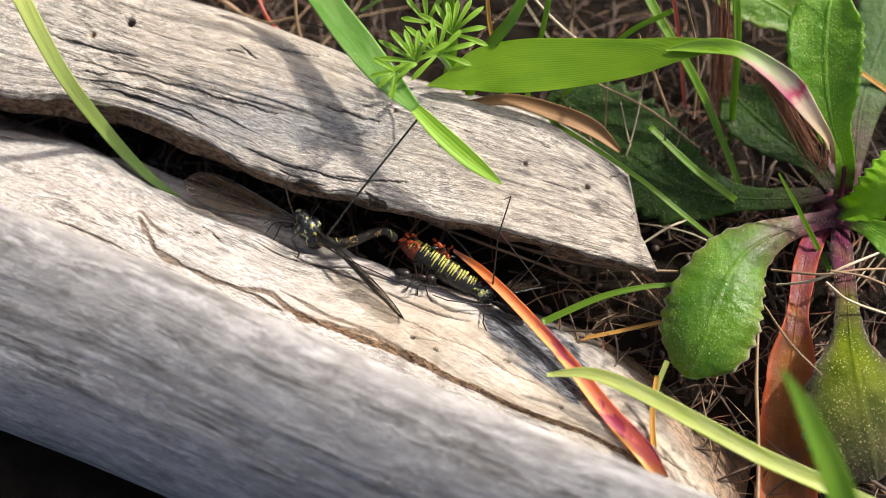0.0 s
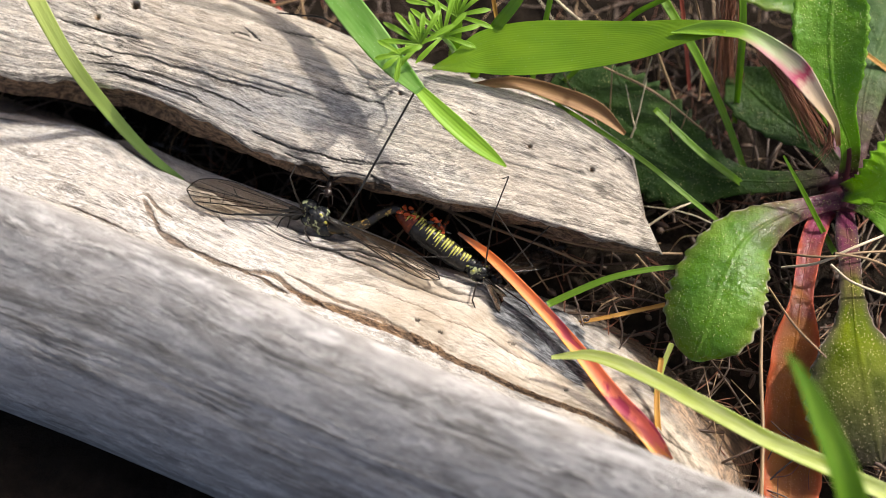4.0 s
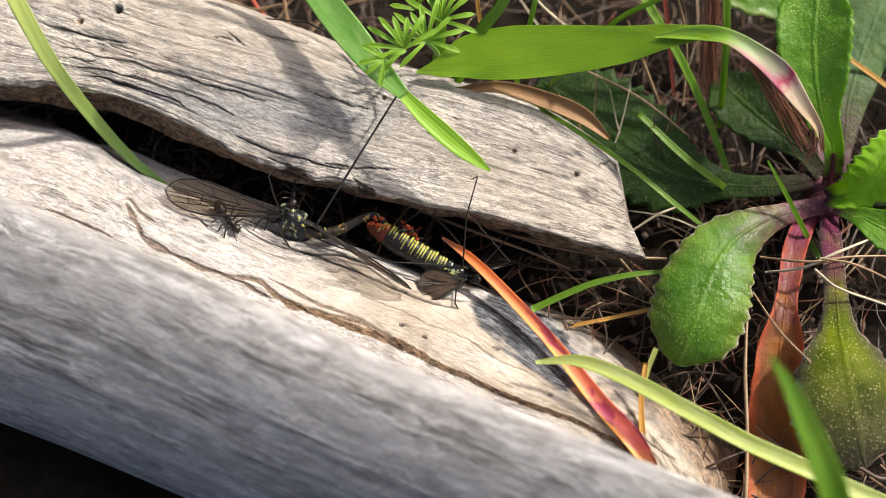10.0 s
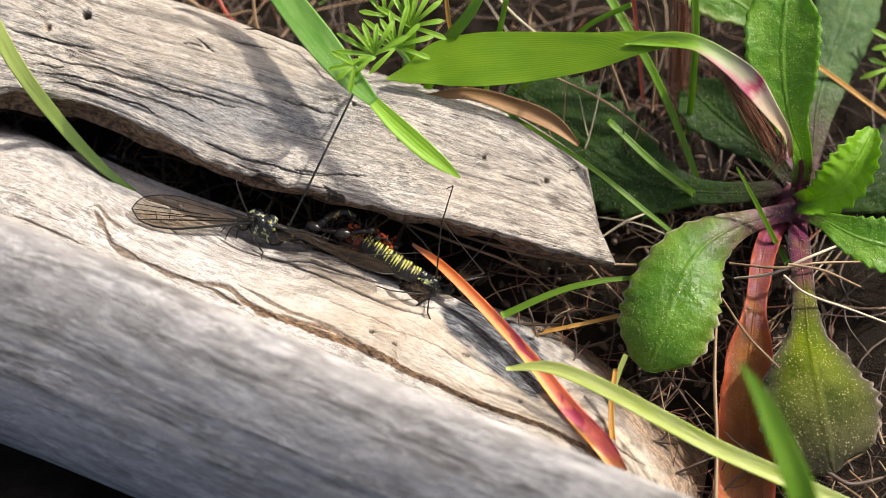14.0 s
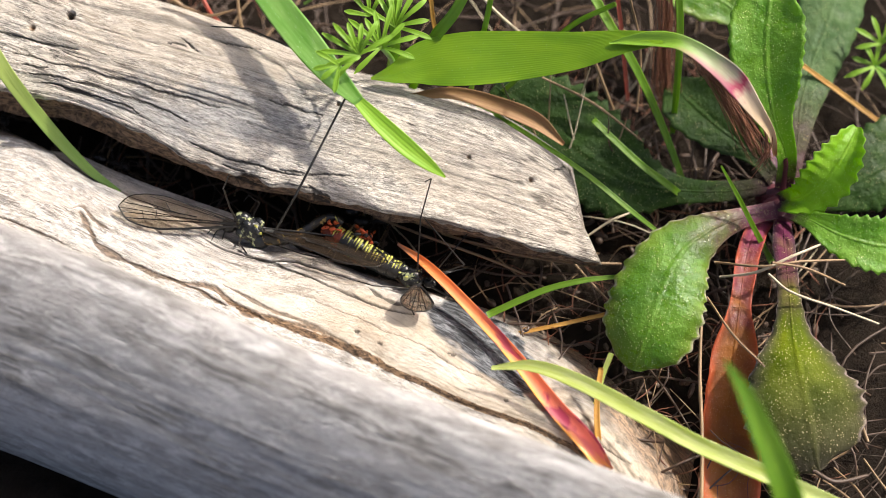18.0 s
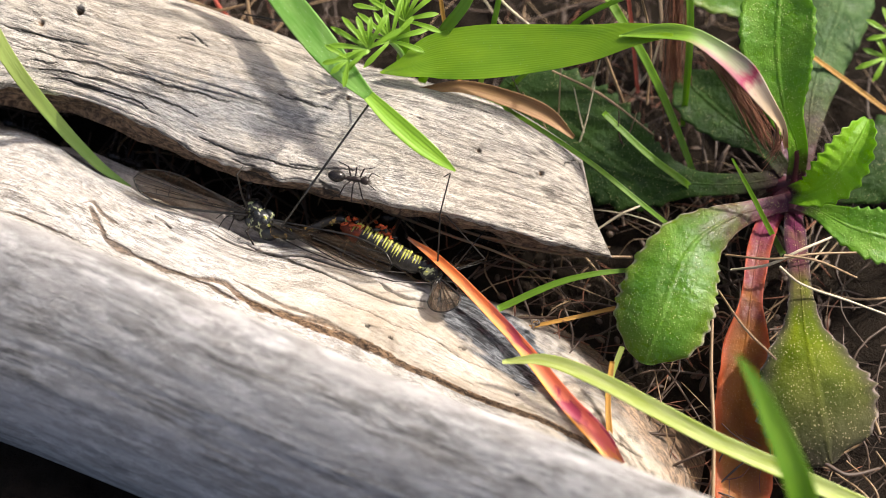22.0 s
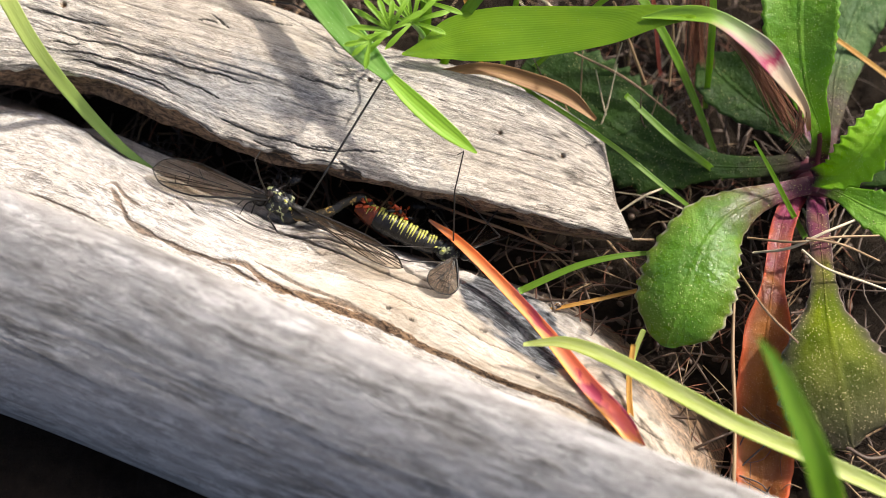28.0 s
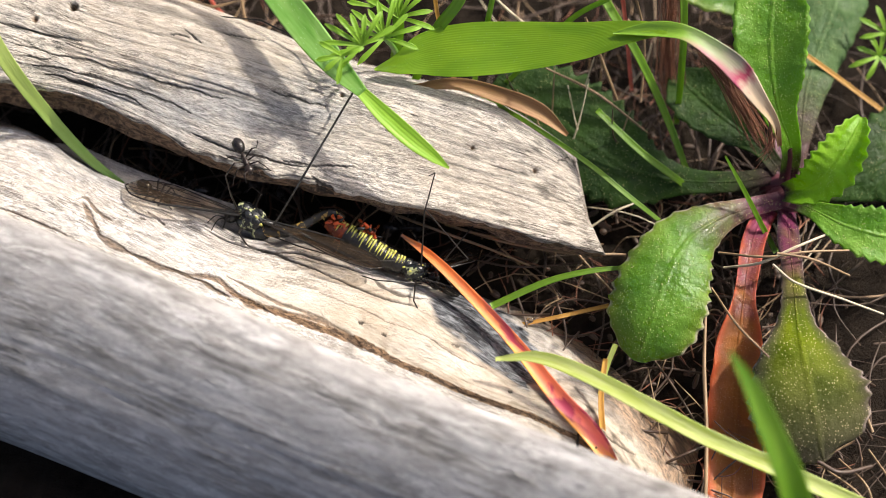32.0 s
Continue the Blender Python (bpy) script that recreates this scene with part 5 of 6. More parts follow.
def fine_litter():
    """Rootlets, fibres and crumbs that fill the shaded ground between the wood and the plants."""
    rng = np.random.default_rng(41)
    spots = ((430, (14, 64), (-38, 8)), (230, (16, 52), (6, 44)), (170, (-52, 12), (2, 22)), (60, (-50, -14), (38, 50)))
    for name, mat, share, lab in (("rootlets", BROWN_FIBRE, 0.35, "tangle of thin reddish brown rootlets on dark soil"), ("chaff", DRY_GRASS, 0.2, "short broken bits of dry grass on dark soil"),
                                  ("bark_crumbs", BROWN_STALK, 0.4, "small dark bark crumbs and twiglets on soil")):
        shapes = []
        for count, xs, ys in spots:
            for _ in range(int(share * count)):
                x, y, size = rng.uniform(*xs), rng.uniform(*ys), rng.uniform(2.5, 9)
                if name == "bark_crumbs":
                    shapes.append(ball((x, y, rng.uniform(-0.8, 0.6)), (rng.uniform(0.3, 1.3), rng.uniform(0.2, 0.6), rng.uniform(0.15, 0.4)), turned_about(rng.uniform(0, 3.14)), 6, 7))
                else:
                    shapes.append(strand(rng, x, y, size, rng.uniform(0.04, 0.13), 3.0))
        single(name, joined(*shapes), mat, (0, 0, 0), lab, "litter", kind="stuff")


def turned_about(a):
    return np.array([[math.cos(a), -math.sin(a), 0], [math.sin(a), math.cos(a), 0], [0, 0, 1]])


fine_litter()
for rows in ([(60, -33, 5), (63.5, -36.5, 6), (67, -41, 4)], [(62, -31, 4), (65, -36, 6), (66, -42, 3)], [(66, -30, 5), (68.5, -35, 6), (73, -38, 3)], [(58.5, -36, 3), (61, -39.5, 4), (64.5, -43, 3)], [(70, -27, 5), (69, -33, 6), (67.5, -40, 3)]):
    stalk(rows, (0.2, 0.3, 0.25), DRY_GRASS, "short pale straw stalk beside the bronze leaf", "straw beside the leaf")


# ---- feathery seedlings ----
def seedling(base, whorls, label):
    """A small herb with narrow leaflets in whorls; whorls of centre, leaflet length, and directions in degrees round the view."""
    ob = thing("seedling", base, label, "plant", "feathery seedlings")
    top = whorls[0][0]
    part("stem", tube([base, tuple((p + q) / 2 + 0.6 for p, q in zip(base, top)), top], (0.5, 0.4, 0.35), 6, 14), GREEN_STEM, ob)
    rng = np.random.default_rng(len(whorls) * 5 + 1)
    for centre, length, turns in whorls:
        c = np.array(centre)
        for a in turns:
            r = length * rng.uniform(0.8, 1.15)
            d = np.array([np.cos(radians(a)), 0.91 * np.sin(radians(a)), 0.41 * np.sin(radians(a))])
            lift = np.array([0, -0.3, 0.7]) * r * rng.uniform(0.05, 0.35)
            part("leaflet", ribbon([(*c, 0.35), (*(c + 0.4 * r * d + lift), 0.6), (*(c + 0.8 * r * d + lift), 0.75), (*(c + r * d + 0.6 * lift), 0.15)], n=16, across=5, fold=0.4, thick=0.2), SEEDLING, ob)


SEEDLING = leaf_material("seedling_leaf", (0.156, 0.328, 0.0164), (0.271, 0.459, 0.041), (0.451, 0.656, 0.0492), 0.45, 3.0)
seedling((1.4, 30.2, 3), [((-0.7, 24.1, 25.0), 5.5, (100, 120, 140, 165, 195, 225, 75, 45, 15, 340)), ((-3.7, 20.5, 29.0), 5.2, (110, 130, 150, 175, 200, 225, 85, 60, 30)), ((1.3, 28.0, 24.0), 5.5, (60, 80, 100, 120, 40, 10, 150, 340)),
                          ((-6.4, 18.6, 29.5), 3.6, (150, 190, 220, 260, 20)), ((-2.3, 30.4, 23.0), 4.5, (60, 95, 130, 170))], "bright green feathery seedling behind the wood")
seedling((78.7, 28.3, 2), [((73.6, 29.7, 10), 4.5, (40, 80, 120, 160, 200, 240, 300)), ((74.3, 32.4, 12), 4.0, (30, 70, 110, 150, 190))], "small blue-green feathery seedling among the litter")


def water():
    m = Mat("water", 0.02)
    m.b.inputs["Transmission Weight"].default_value, m.b.inputs["IOR"].default_value = 1.0, 1.33
    return m.m


single("dew_drop", ball((19.6, -10.9, 6.2), (0.55, 0.5, 0.5)), water(), (19.6, -10.7, 5.8), "tiny clear water drop on an orange grass stem", "water drop")


# ---- insects ----
def chitin(name, colour, rough=0.25, spots=None, spot_scale=2.6):
    m = Mat(name, rough)
    n = m.noise(m.place(), 1.8, 4, 0.6)
    c = m.mix(m.ramp(n, [(0.4, 0.0), (0.65, 0.6)]), colour, tuple(min(1, 1.8 * x + 0.004) for x in colour))
    if spots:
        c = m.mix(m.ramp(m.noise(m.place(), spot_scale, 3, 0.6), [(0.57, 0.0), (0.62, 1.0)]), c, spots)
    m.colour(c)
    m.b.inputs["Specular IOR Level"].default_value = 0.35
    m.bump(m.noise(m.place(), 6.0, 3), 0.4, 0.0001)
    return m.m


BLACK = chitin("black_chitin", (0.012, 0.011, 0.010))
SPOTTED = chitin("black_and_yellow_chitin", (0.012, 0.013, 0.014), 0.22, (0.36, 0.38, 0.2), 1.1)
BANDED = chitin("dark_ochre_chitin", (0.02, 0.016, 0.010), 0.2, (0.30, 0.19, 0.05), 0.9)
YELLOW = chitin("yellow_chitin", (0.32, 0.31, 0.06), 0.3)
OCHRE = chitin("ochre_chitin", (0.20, 0.125, 0.035), 0.3)
ORANGE = chitin("orange_chitin", (0.30, 0.045, 0.008), 0.3)
RUST = chitin("rust_red_chitin", (0.10, 0.018, 0.006), 0.22, (0.20, 0.035, 0.008), 1.6)
LEG = chitin("dark_leg", (0.012, 0.009, 0.007), 0.35)
ANT = chitin("dark_brown_ant", (0.012, 0.007, 0.005), 0.3)
GASTER = chitin("ant_gaster", (0.009, 0.007, 0.006), 0.2)
SPIDER = chitin("brown_spider", (0.014, 0.009, 0.006), 0.7, (0.075, 0.05, 0.034))


def membrane(name, amount):
    m = Mat(name, 0.6)
    m.b.inputs["Specular IOR Level"].default_value = 0.15
    m.colour(m.mix(m.noise(m.stretched(0.3, 0.8), 1.0, 3), (0.03, 0.021, 0.013), (0.09, 0.06, 0.04)))
    clear = m.node("ShaderNodeBsdfTransparent")
    clear.inputs[0].default_value = (0.95, 0.91, 0.85, 1)
    mix = m.node("ShaderNodeMixShader")
    mix.inputs[0].default_value = amount
    m.link(clear.outputs[0], mix.inputs[1])
    m.link(m.b.outputs[0], mix.inputs[2])
    m.link(mix.outputs[0], m.out.inputs[0])
    return m.m


MEMBRANE = membrane("wing_membrane", 0.13)
DARK_MEMBRANE = membrane("dark_wing_membrane", 0.55)


def turned(direction, face=(0, -0.41, 0.91)):
    """Rotation whose x runs along direction and whose z leans to face."""
    x = Vector(direction).normalized()
    y = Vector(face).cross(x).normalized()
    z = x.cross(y)
    return Matrix((x, y, z)).transposed()


def wing(parent, hinge, direction, face, length=17.0, width=4.6, material=MEMBRANE):
    """A veined cranefly wing in its own space: x from the hinge to the tip."""
    s = np.linspace(0, 1, 40)
    half = width * 0.5 * np.minimum(1, 0.1 + 1.45 * s) ** 0.9 * np.sqrt(np.maximum(0.0004, 1 - np.maximum(0, (s - 0.7) / 0.3) ** 2))
    q = np.linspace(-1, 1, 9)
    x = length * s[:, None] + 0 * q[None]
    y = half[:, None] * q[None]
    z = 0.25 * np.sin(q * 7)[None] * half[:, None] / width + 0.25 * np.sin(s * 3)[:, None]
    top = np.stack([x, y, z], -1)
    low = top - np.array([0, 0, 0.03])
    ring = np.concatenate([top, low[:, ::-1]], 1)
    uv = ring[..., :2].reshape(-1, 2)
    f = grid_faces(40, 18, True)
    ob = part("wing", (ring.reshape(-1, 3), f, uv), material, parent, "clear smoky veined wing" if material == MEMBRANE else "dark brown veined wing", pivot=(0, 0, 0))
    veins = []
    line = lambda a, b, r: veins.append(tube([(length * p, width * 0.5 * w, 0.06 + 0.25 * np.sin(p * 3)) for p, w in (a, b)] if len(a) == 2 else [], (1.5 * r, 0.9 * r), 5, 10))
    edge = [(length * k, h * 0.98, 0.02 + 0.25 * np.sin(k * 3)) for k, h in zip(s, half)]
    veins.append(tube(edge[::3] + [edge[-1]], (0.2, 0.16, 0.1), 5, 40))
    veins.append(tube([(a, -b, c) for a, b, c in edge[::3]] + [edge[-1]], (0.09, 0.07), 5, 40))
    for a, b, r in (((0.02, 0.05), (0.93, 0.62), 0.09), ((0.02, 0.0), (0.97, 0.3), 0.07), ((0.3, 0.12), (0.99, 0.05), 0.06), ((0.35, -0.05), (0.97, -0.28), 0.06), ((0.5, -0.1), (0.9, -0.6), 0.05),
                    ((0.02, -0.03), (0.75, -0.85), 0.06), ((0.05, -0.05), (0.5, -0.8), 0.05), ((0.68, 0.4), (0.68, -0.3), 0.05), ((0.56, -0.1), (0.62, -0.65), 0.05), ((0.78, 0.5), (0.8, 0.05), 0.05)):
        line(a, b, r)
    for shape in veins:
        part("vein", shape, BLACK, ob, pivot=(0, 0, 0))
    ob.matrix_basis = Matrix.Translation((Vector(hinge) - parent.location / MM) * MM) @ turned(direction, face).to_4x4()
    return ob


def segments(parent, path, radii, count, materials, band=None):
    """A jointed abdomen along a path: one barrel per segment."""
    c = spline(np.column_stack([np.array(path, float), np.interp(np.linspace(0, 1, len(path)), np.linspace(0, 1, len(radii)), radii)]), count * 6 + 1)
    made = []
    for k in range(count):
        q = c[k * 6:k * 6 + 7]
        bulge = np.array([0.93, 0.99, 1.01, 1.02, 1.01, 0.99, 0.92])
        made.append(part("segment", tube(q[:, :3], q[:, 3] * bulge, 14, 9), materials[k % len(materials)], parent))
        if band and k > 0:
            mid = q[3, :3]
            tan = unit(q[6, :3] - q[0, :3])
            side = unit(np.cross(tan, np.array([0, -0.41, 0.91])))
            out = np.cross(side, tan)
            r = q[3, 3]
            for k2 in (-0.55, 0.0, 0.55):
                at = mid + tan * k2 * np.linalg.norm(q[6, :3] - q[0, :3]) * 0.5
                arc = [at + r * 0.98 * (np.cos(a) * side * band[1] + np.sin(a) * out) for a in np.radians(np.array((38, 60, 86, 112)) * (0.86 + 0.16 * math.sin(5.3 * k + 9.1 * k2)))]
                part("stripe", tube(arc, (0.22, 0.19, 0.12, 0.04), 6, 10), band[0], made[-1])
    return made


def leg(parent, points, radius=0.16, mat=None, name="leg"):
    """Femur, tibia and tarsus as one thin jointed leg."""
    pts = []
    for a, b in zip(points[:-1], points[1:]):
        a, b = np.array(a), np.array(b)
        pts += [a, a + (b - a) * 0.08, a + (b - a) * 0.5, a + (b - a) * 0.92]
    pts.append(np.array(points[-1]))
    return part(name, tube(pts, (radius, radius * 0.8, radius * 0.5), 6, 6 * len(pts)), mat or LEG, parent)


def male_fly():
    ob = thing("crane_fly", (-20.3, 6.2, 4), "black and yellow crane fly clinging in the gap, mating", "insect", "crane flies")
    t = np.array((-19.7, 4.1, 9.3))
    part("thorax", joined(ball(t, (2.2, 1.8, 1.8), turned((0.75, -0.66, 0))), ball(t + [1.2, -1.8, -0.6], (1.5, 1.2, 1.3)), ball(t + [-0.9, 1.4, 0.6], (1.4, 1.2, 1.2))), SPOTTED, ob)
    for d, r in (((-0.4, 0.1, 1.5), 0.75), ((0.6, -0.8, 1.3), 0.7), ((1.3, 0.4, 0.9), 0.75), ((-1.5, -0.6, 0.4), 0.8)):
        part("thorax_plate", ball(t + np.array(d), (r * 1.15, r * 0.85, r * 0.8), turned((0.6, -0.8, 0)), 8, 12), SPOTTED, ob)
    for d in ((-0.7, 0.9, 1.45), (0.75, -0.5, 1.7), (1.25, -1.3, 0.95)):
        part("spot", ball(t + np.array(d), (0.36, 0.22, 0.2), turned((0.6, -0.8, 0)), 6, 8), YELLOW, ob)
    head = part("head", ball(t + [-3.0, 0.8, -0.2], (1.0, 0.95, 0.9)), BLACK, ob)
    for d in ((-0.5, -0.5, 0.5), (-0.4, 0.6, 0.5)):
        part("eye", ball(t + np.array([-3.0, 0.8, -0.2]) + d, (0.5, 0.5, 0.5), None, 8, 10), BLACK, head)
    for k, d in enumerate(((-2.6, -0.8, 0.6), (-2.2, -2.0, 0.2))):
        p = t + np.array([-3.7, 0.5, 0.1])
        part("antenna", tube([p, p + 0.5 * np.array(d) + [0, 0.5, 0.5], p + np.array(d)], (0.13, 0.1, 0.06), 5, 14), BLACK, head)
    segments(ob, [(-18.1, 2.4, 9.3), (-15.5, 1.8, 9.3), (-12.8, 2.2, 9.8), (-10.4, 3.3, 10.3), (-8.2, 3.7, 10.6), (-6.8, 3, 9.8)], (0.9, 0.8, 0.72, 0.7, 0.75), 10, (BANDED, BANDED, BLACK))
    for at, r in (((-15.2, 1.9, 9.4), 0.8), ((-9.7, 3.5, 10.4), 0.76), ((-7.6, 3.5, 10.4), 0.8)):
        part("ring", ball(at, (0.2, r, r), turned((1, 0.35, 0)), 8, 14), YELLOW, ob)
    part("haft", ball((-17.7, 2.2, 9.2), (1.5, 0.85, 0.85), turned((1, -0.25, 0))), OCHRE, ob)
    w1 = wing(ob, (-21.4, 4.6, 10.3), np.array((-38.2, 10.2, 9.8)) - np.array((-21.4, 4.6, 10.3)), (0.1, -0.4, 0.9), 17.2, 4.8)
    w2 = wing(ob, (-18.1, 3.1, 10.8), np.array((-8.1, -6.7, 11.8)) - np.array((-18.1, 3.1, 10.8)), (0.5, 0.6, 0.5), 18.5, 4.2)
    leg(ob, [(-16.5, 1.9, 11.8), (-13, 4.1, 18.3), (-10.1, 8, 20), (-4, 17, 21.8), (-5.2, 19, 21.4), (-10.4, 26, 20.5), (-16.5, 30.4, 20), (-22.9, 32.8, 18)], 0.2, BLACK)
    leg(ob, [(-21.4, 4.8, 9.8), (-22.2, 5.9, 13.8), (-22.6, 7, 17.8), (-21.4, 12.2, 12.8)], 0.16)
    leg(ob, [(-21.1, 4.6, 8.8), (-23, 4.6, 10.8), (-24.1, 2.8, 8.8), (-24.8, 1.7, 8.3)], 0.14)
    leg(ob, [(-20.8, 3.7, 8.8), (-21.6, 1.5, 10.8), (-20.5, 0.2, 8.8), (-20.9, -1.1, 8.8)], 0.15)
    leg(ob, [(-19.1, 3, 7.8), (-13.1, -1.3, 10.8), (-6.7, -4, 11.3), (1.3, -4.2, 9.8)], 0.12)
    leg(ob, [(-19.4, 5.5, 9.8), (-18, 6.3, 12.8), (-19.4, 8.2, 11.8), (-20.3, 8.2, 9.8)], 0.13)
    return ob, w1, w2


def female_fly():
    ob = thing("crane_fly", (-2, 1.4, 3), "yellow banded crane fly with orange abdomen base, mating", "insect", "crane flies")
    path = [(-7.5, 3.6, 9.3), (-6, 2.4, 9.3), (-4, 1, 9.1), (-1.5, -0.6, 8.8), (1, -2.2, 8.4), (2.9, -3.2, 8)]
    segments(ob, path, (0.9, 1.45, 1.8, 1.8, 1.6, 1.3), 8, (RUST, RUST) + 6 * (BLACK,), band=(YELLOW, -1))
    rng = np.random.default_rng(12)
    for k in range(60):
        a = rng.normal(0.12, 0.09) if k % 2 else rng.normal(0.85, 0.12)
        p = np.array((-6.9, 3.4, 10.8)) * (1 - a) + np.array((-1, 1.3, 10.1)) * a + rng.normal(0, (0.4, 0.5, 0.6))
        part("orange_plate", ball(p, (rng.uniform(0.28, 0.62), rng.uniform(0.14, 0.3), 0.14), turned(rng.normal(0, 1, 3)), 6, 8), (ORANGE, ORANGE, BLACK)[k % 3], ob)
    t = np.array((4.7, -4, 7.8))
    part("thorax", joined(ball(t, (1.9, 1.6, 1.6)), ball(t + [-1.2, 0.8, 0.2], (1.3, 1.2, 1.2))), SPOTTED, ob)
    for d in ((0.3, -0.3, 1.2), (1.2, 0.5, 0.7)):
        part("thorax_plate", ball(t + np.array(d), (0.8, 0.65, 0.65), None, 8, 12), SPOTTED, ob)
    for d in ((-0.9, -0.6, 1.4), (0.9, 0.2, 1.5), (-1.8, 0.2, 1.2)):
        part("spot", ball(t + np.array(d), (0.24, 0.16, 0.14), None, 6, 8), YELLOW, ob)
    head = part("head", ball(t + [2.4, -0.9, -0.3], (0.9, 0.85, 0.8)), BLACK, ob)
    for d in ((0.5, -0.4, 0.5), (0.4, 0.5, 0.5)):
        part("eye", ball(t + np.array([2.4, -0.9, -0.3]) + d, (0.42, 0.45, 0.45), None, 8, 10), BLACK, head)
    w1 = wing(ob, (5.3, -5.9, 9.3), np.array((11.8, -7.7, 5.8)) - np.array((5.3, -5.9, 9.3)), (0.3, 0.6, 0.7), 6.2, 4.6, DARK_MEMBRANE)
    w2 = wing(ob, (6.2, -5, 9.3), np.array((14.5, 0.9, 4)) - np.array((6.2, -5, 9.3)), (0.3, 0.6, 0.7), 12.0, 4.6)
    leg(ob, [(5.3, -4.6, 8.8), (6.1, 1.4, 15.8), (7.8, 5.5, 19.8), (6.9, 5.5, 18.8)], 0.13)
    leg(ob, [(6.7, -4.8, 8.8), (12.1, -3.5, 9.8), (6.2, 2.5, 14.8), (4.5, 5.9, 10.8)], 0.11)
    leg(ob, [(4.5, -5.3, 7.8), (4, -9.3, 9.8), (5.1, -11.1, 7.8), (4.6, -11.8, 7.3)], 0.13)
    leg(ob, [(7.3, -5.8, 7.8), (11.6, -8.9, 8.8), (14.2, -10.5, 4)], 0.13)
    leg(ob, [(5.3, -6, 7.8), (-1.1, -6.3, 10.8), (-3.1, -5.3, 10.3)], 0.12)
    leg(ob, [(6.9, -5.1, 8.8), (14, 1.5, 12.8), (17.6, 5.1, 8.8)], 0.12)
    return ob, w1, w2


def ant_body():
    """Feet at z = 0, head towards +x."""
    ob = thing("ant", (0, 0, 0), "small dark brown ant walking about the wood", "insect", "ants")
    part("mesosoma", joined(ball((0.35, 0, 1.35), (0.85, 0.42, 0.45)), ball((-0.5, 0, 1.25), (0.6, 0.36, 0.4)), ball((-1.1, 0, 1.2), (0.22, 0.22, 0.36), None, 6, 8)), ANT, ob)
    head = part("head", joined(ball((1.65, 0, 1.35), (0.72, 0.62, 0.5)), ball((2.2, 0.18, 1.15), (0.3, 0.14, 0.12), None, 6, 8), ball((2.2, -0.18, 1.15), (0.3, 0.14, 0.12), None, 6, 8)), ANT, ob)
    part("gaster", ball((-2.35, 0, 1.4), (1.25, 0.85, 0.8)), GASTER, ob)
    for side in (-1, 1):
        part("antenna", tube([(2.0, 0.25 * side, 1.55), (2.5, 0.9 * side, 2.1), (3.4, 1.1 * side, 1.2)], (0.09, 0.08, 0.07), 5, 14), ANT, head)
        part("eye", ball((1.6, 0.55 * side, 1.5), (0.16, 0.1, 0.14), None, 6, 8), BLACK, head)
        for x0, x1, x2 in ((0.8, 1.7, 2.5), (0.2, 0.2, 0.3), (-0.4, -1.5, -2.7)):
            leg(ob, [(x0, 0.3 * side, 1.1), ((x0 + x1) / 2, 1.5 * side, 1.9), (x1, 2.3 * side, 0.6), (x2, 2.9 * side, 0.0)], 0.13, ANT)
    return ob


def spider_body():
    """Feet at z = 0, head towards +x."""
    ob = thing("spider", (0, 0, 0), "dark brown hunting spider on the pale wood", "spider")
    rng = np.random.default_rng(3)
    part("abdomen", ball((-2.0, 0, 2.0), (2.0, 1.35, 1.3), None, 14, 18), SPIDER, ob)
    head = part("cephalothorax", joined(ball((1.3, 0, 1.9), (1.8, 1.35, 1.0), None, 12, 16), ball((2.4, 0, 1.95), (0.9, 0.8, 0.8))), SPIDER, ob)
    for k in range(70):
        d = unit(rng.normal(0, 1, 3))
        q = np.array([-2.0, 0, 2.0]) + d * np.array([2.0, 1.35, 1.3])
        part("hair", tube([q, q + d * 0.5 + [-0.2, 0, 0]], (0.04, 0.015), 4, 4), SPIDER, ob)
    for y in (-0.45, -0.15, 0.15, 0.45):
        part("eye", ball((3.1, y, 2.35), (0.13, 0.13, 0.13), None, 6, 8), BLACK, head)
    for side in (-1, 1):
        part("pedipalp", tube([(2.8, 0.4 * side, 1.6), (3.6, 0.8 * side, 2.0), (4.3, 0.6 * side, 0.8)], (0.28, 0.25, 0.2), 6, 14), SPIDER, ob)
        for a, r in ((38, 9.0), (72, 8.0), (108, 8.2), (148, 10.5)):
            d = np.array([np.cos(radians(a)), side * np.sin(radians(a)), 0])
            o = np.array([1.0, 0, 0])
            leg(ob, [o + d * 1.0 + [0, 0, 1.7], o + d * 0.45 * r + [0, 0, 3.8], o + d * 0.8 * r + [0, 0, 1.5], o + d * 1.2 * r], 0.22, SPIDER)
    return ob


male, male_left, male_right = male_fly()
female, female_near, female_far = female_fly()
first_ant = ant_body()
ANTS = [first_ant] + [copy_thing(first_ant, pose(0, 0, 0)) for _ in range(5)]
spider = spider_body()


def crawl(ob, rows):
    """Rows of seconds, x, y, z (mm) and the heading in degrees, clockwise on the picture from the right."""
    keys, last = [], None
    for t, x, y, z, a in rows:
        yaw = math.degrees(math.atan2(-math.sin(radians(a)) / 0.91, math.cos(radians(a))))
        if last is not None:
            yaw += 360 * round((last - yaw) / 360)
            if abs(yaw - last) > 80:
                keys.append((t - 0.04, pose(x * MM, y * MM, z * MM, 0, 0, (yaw + last) / 2)))
        last = yaw
        keys.append((t, pose(x * MM, y * MM, z * MM, 0, 0, yaw)))
    walk(ob, keys)


def flap(ob, parent, hinge, rows):
    """Wing rows: seconds, the tip's place (mm) and the way the wing faces."""
    keys = []
    for t, x, y, z, face in rows:
        d = Vector((x, y, z)) - Vector(hinge)
        keys.append((t, Matrix.Translation(Vector(hinge) * MM - BASES[parent.name]) @ turned(d, FACES[face]).to_4x4()))
    walk(ob, keys)


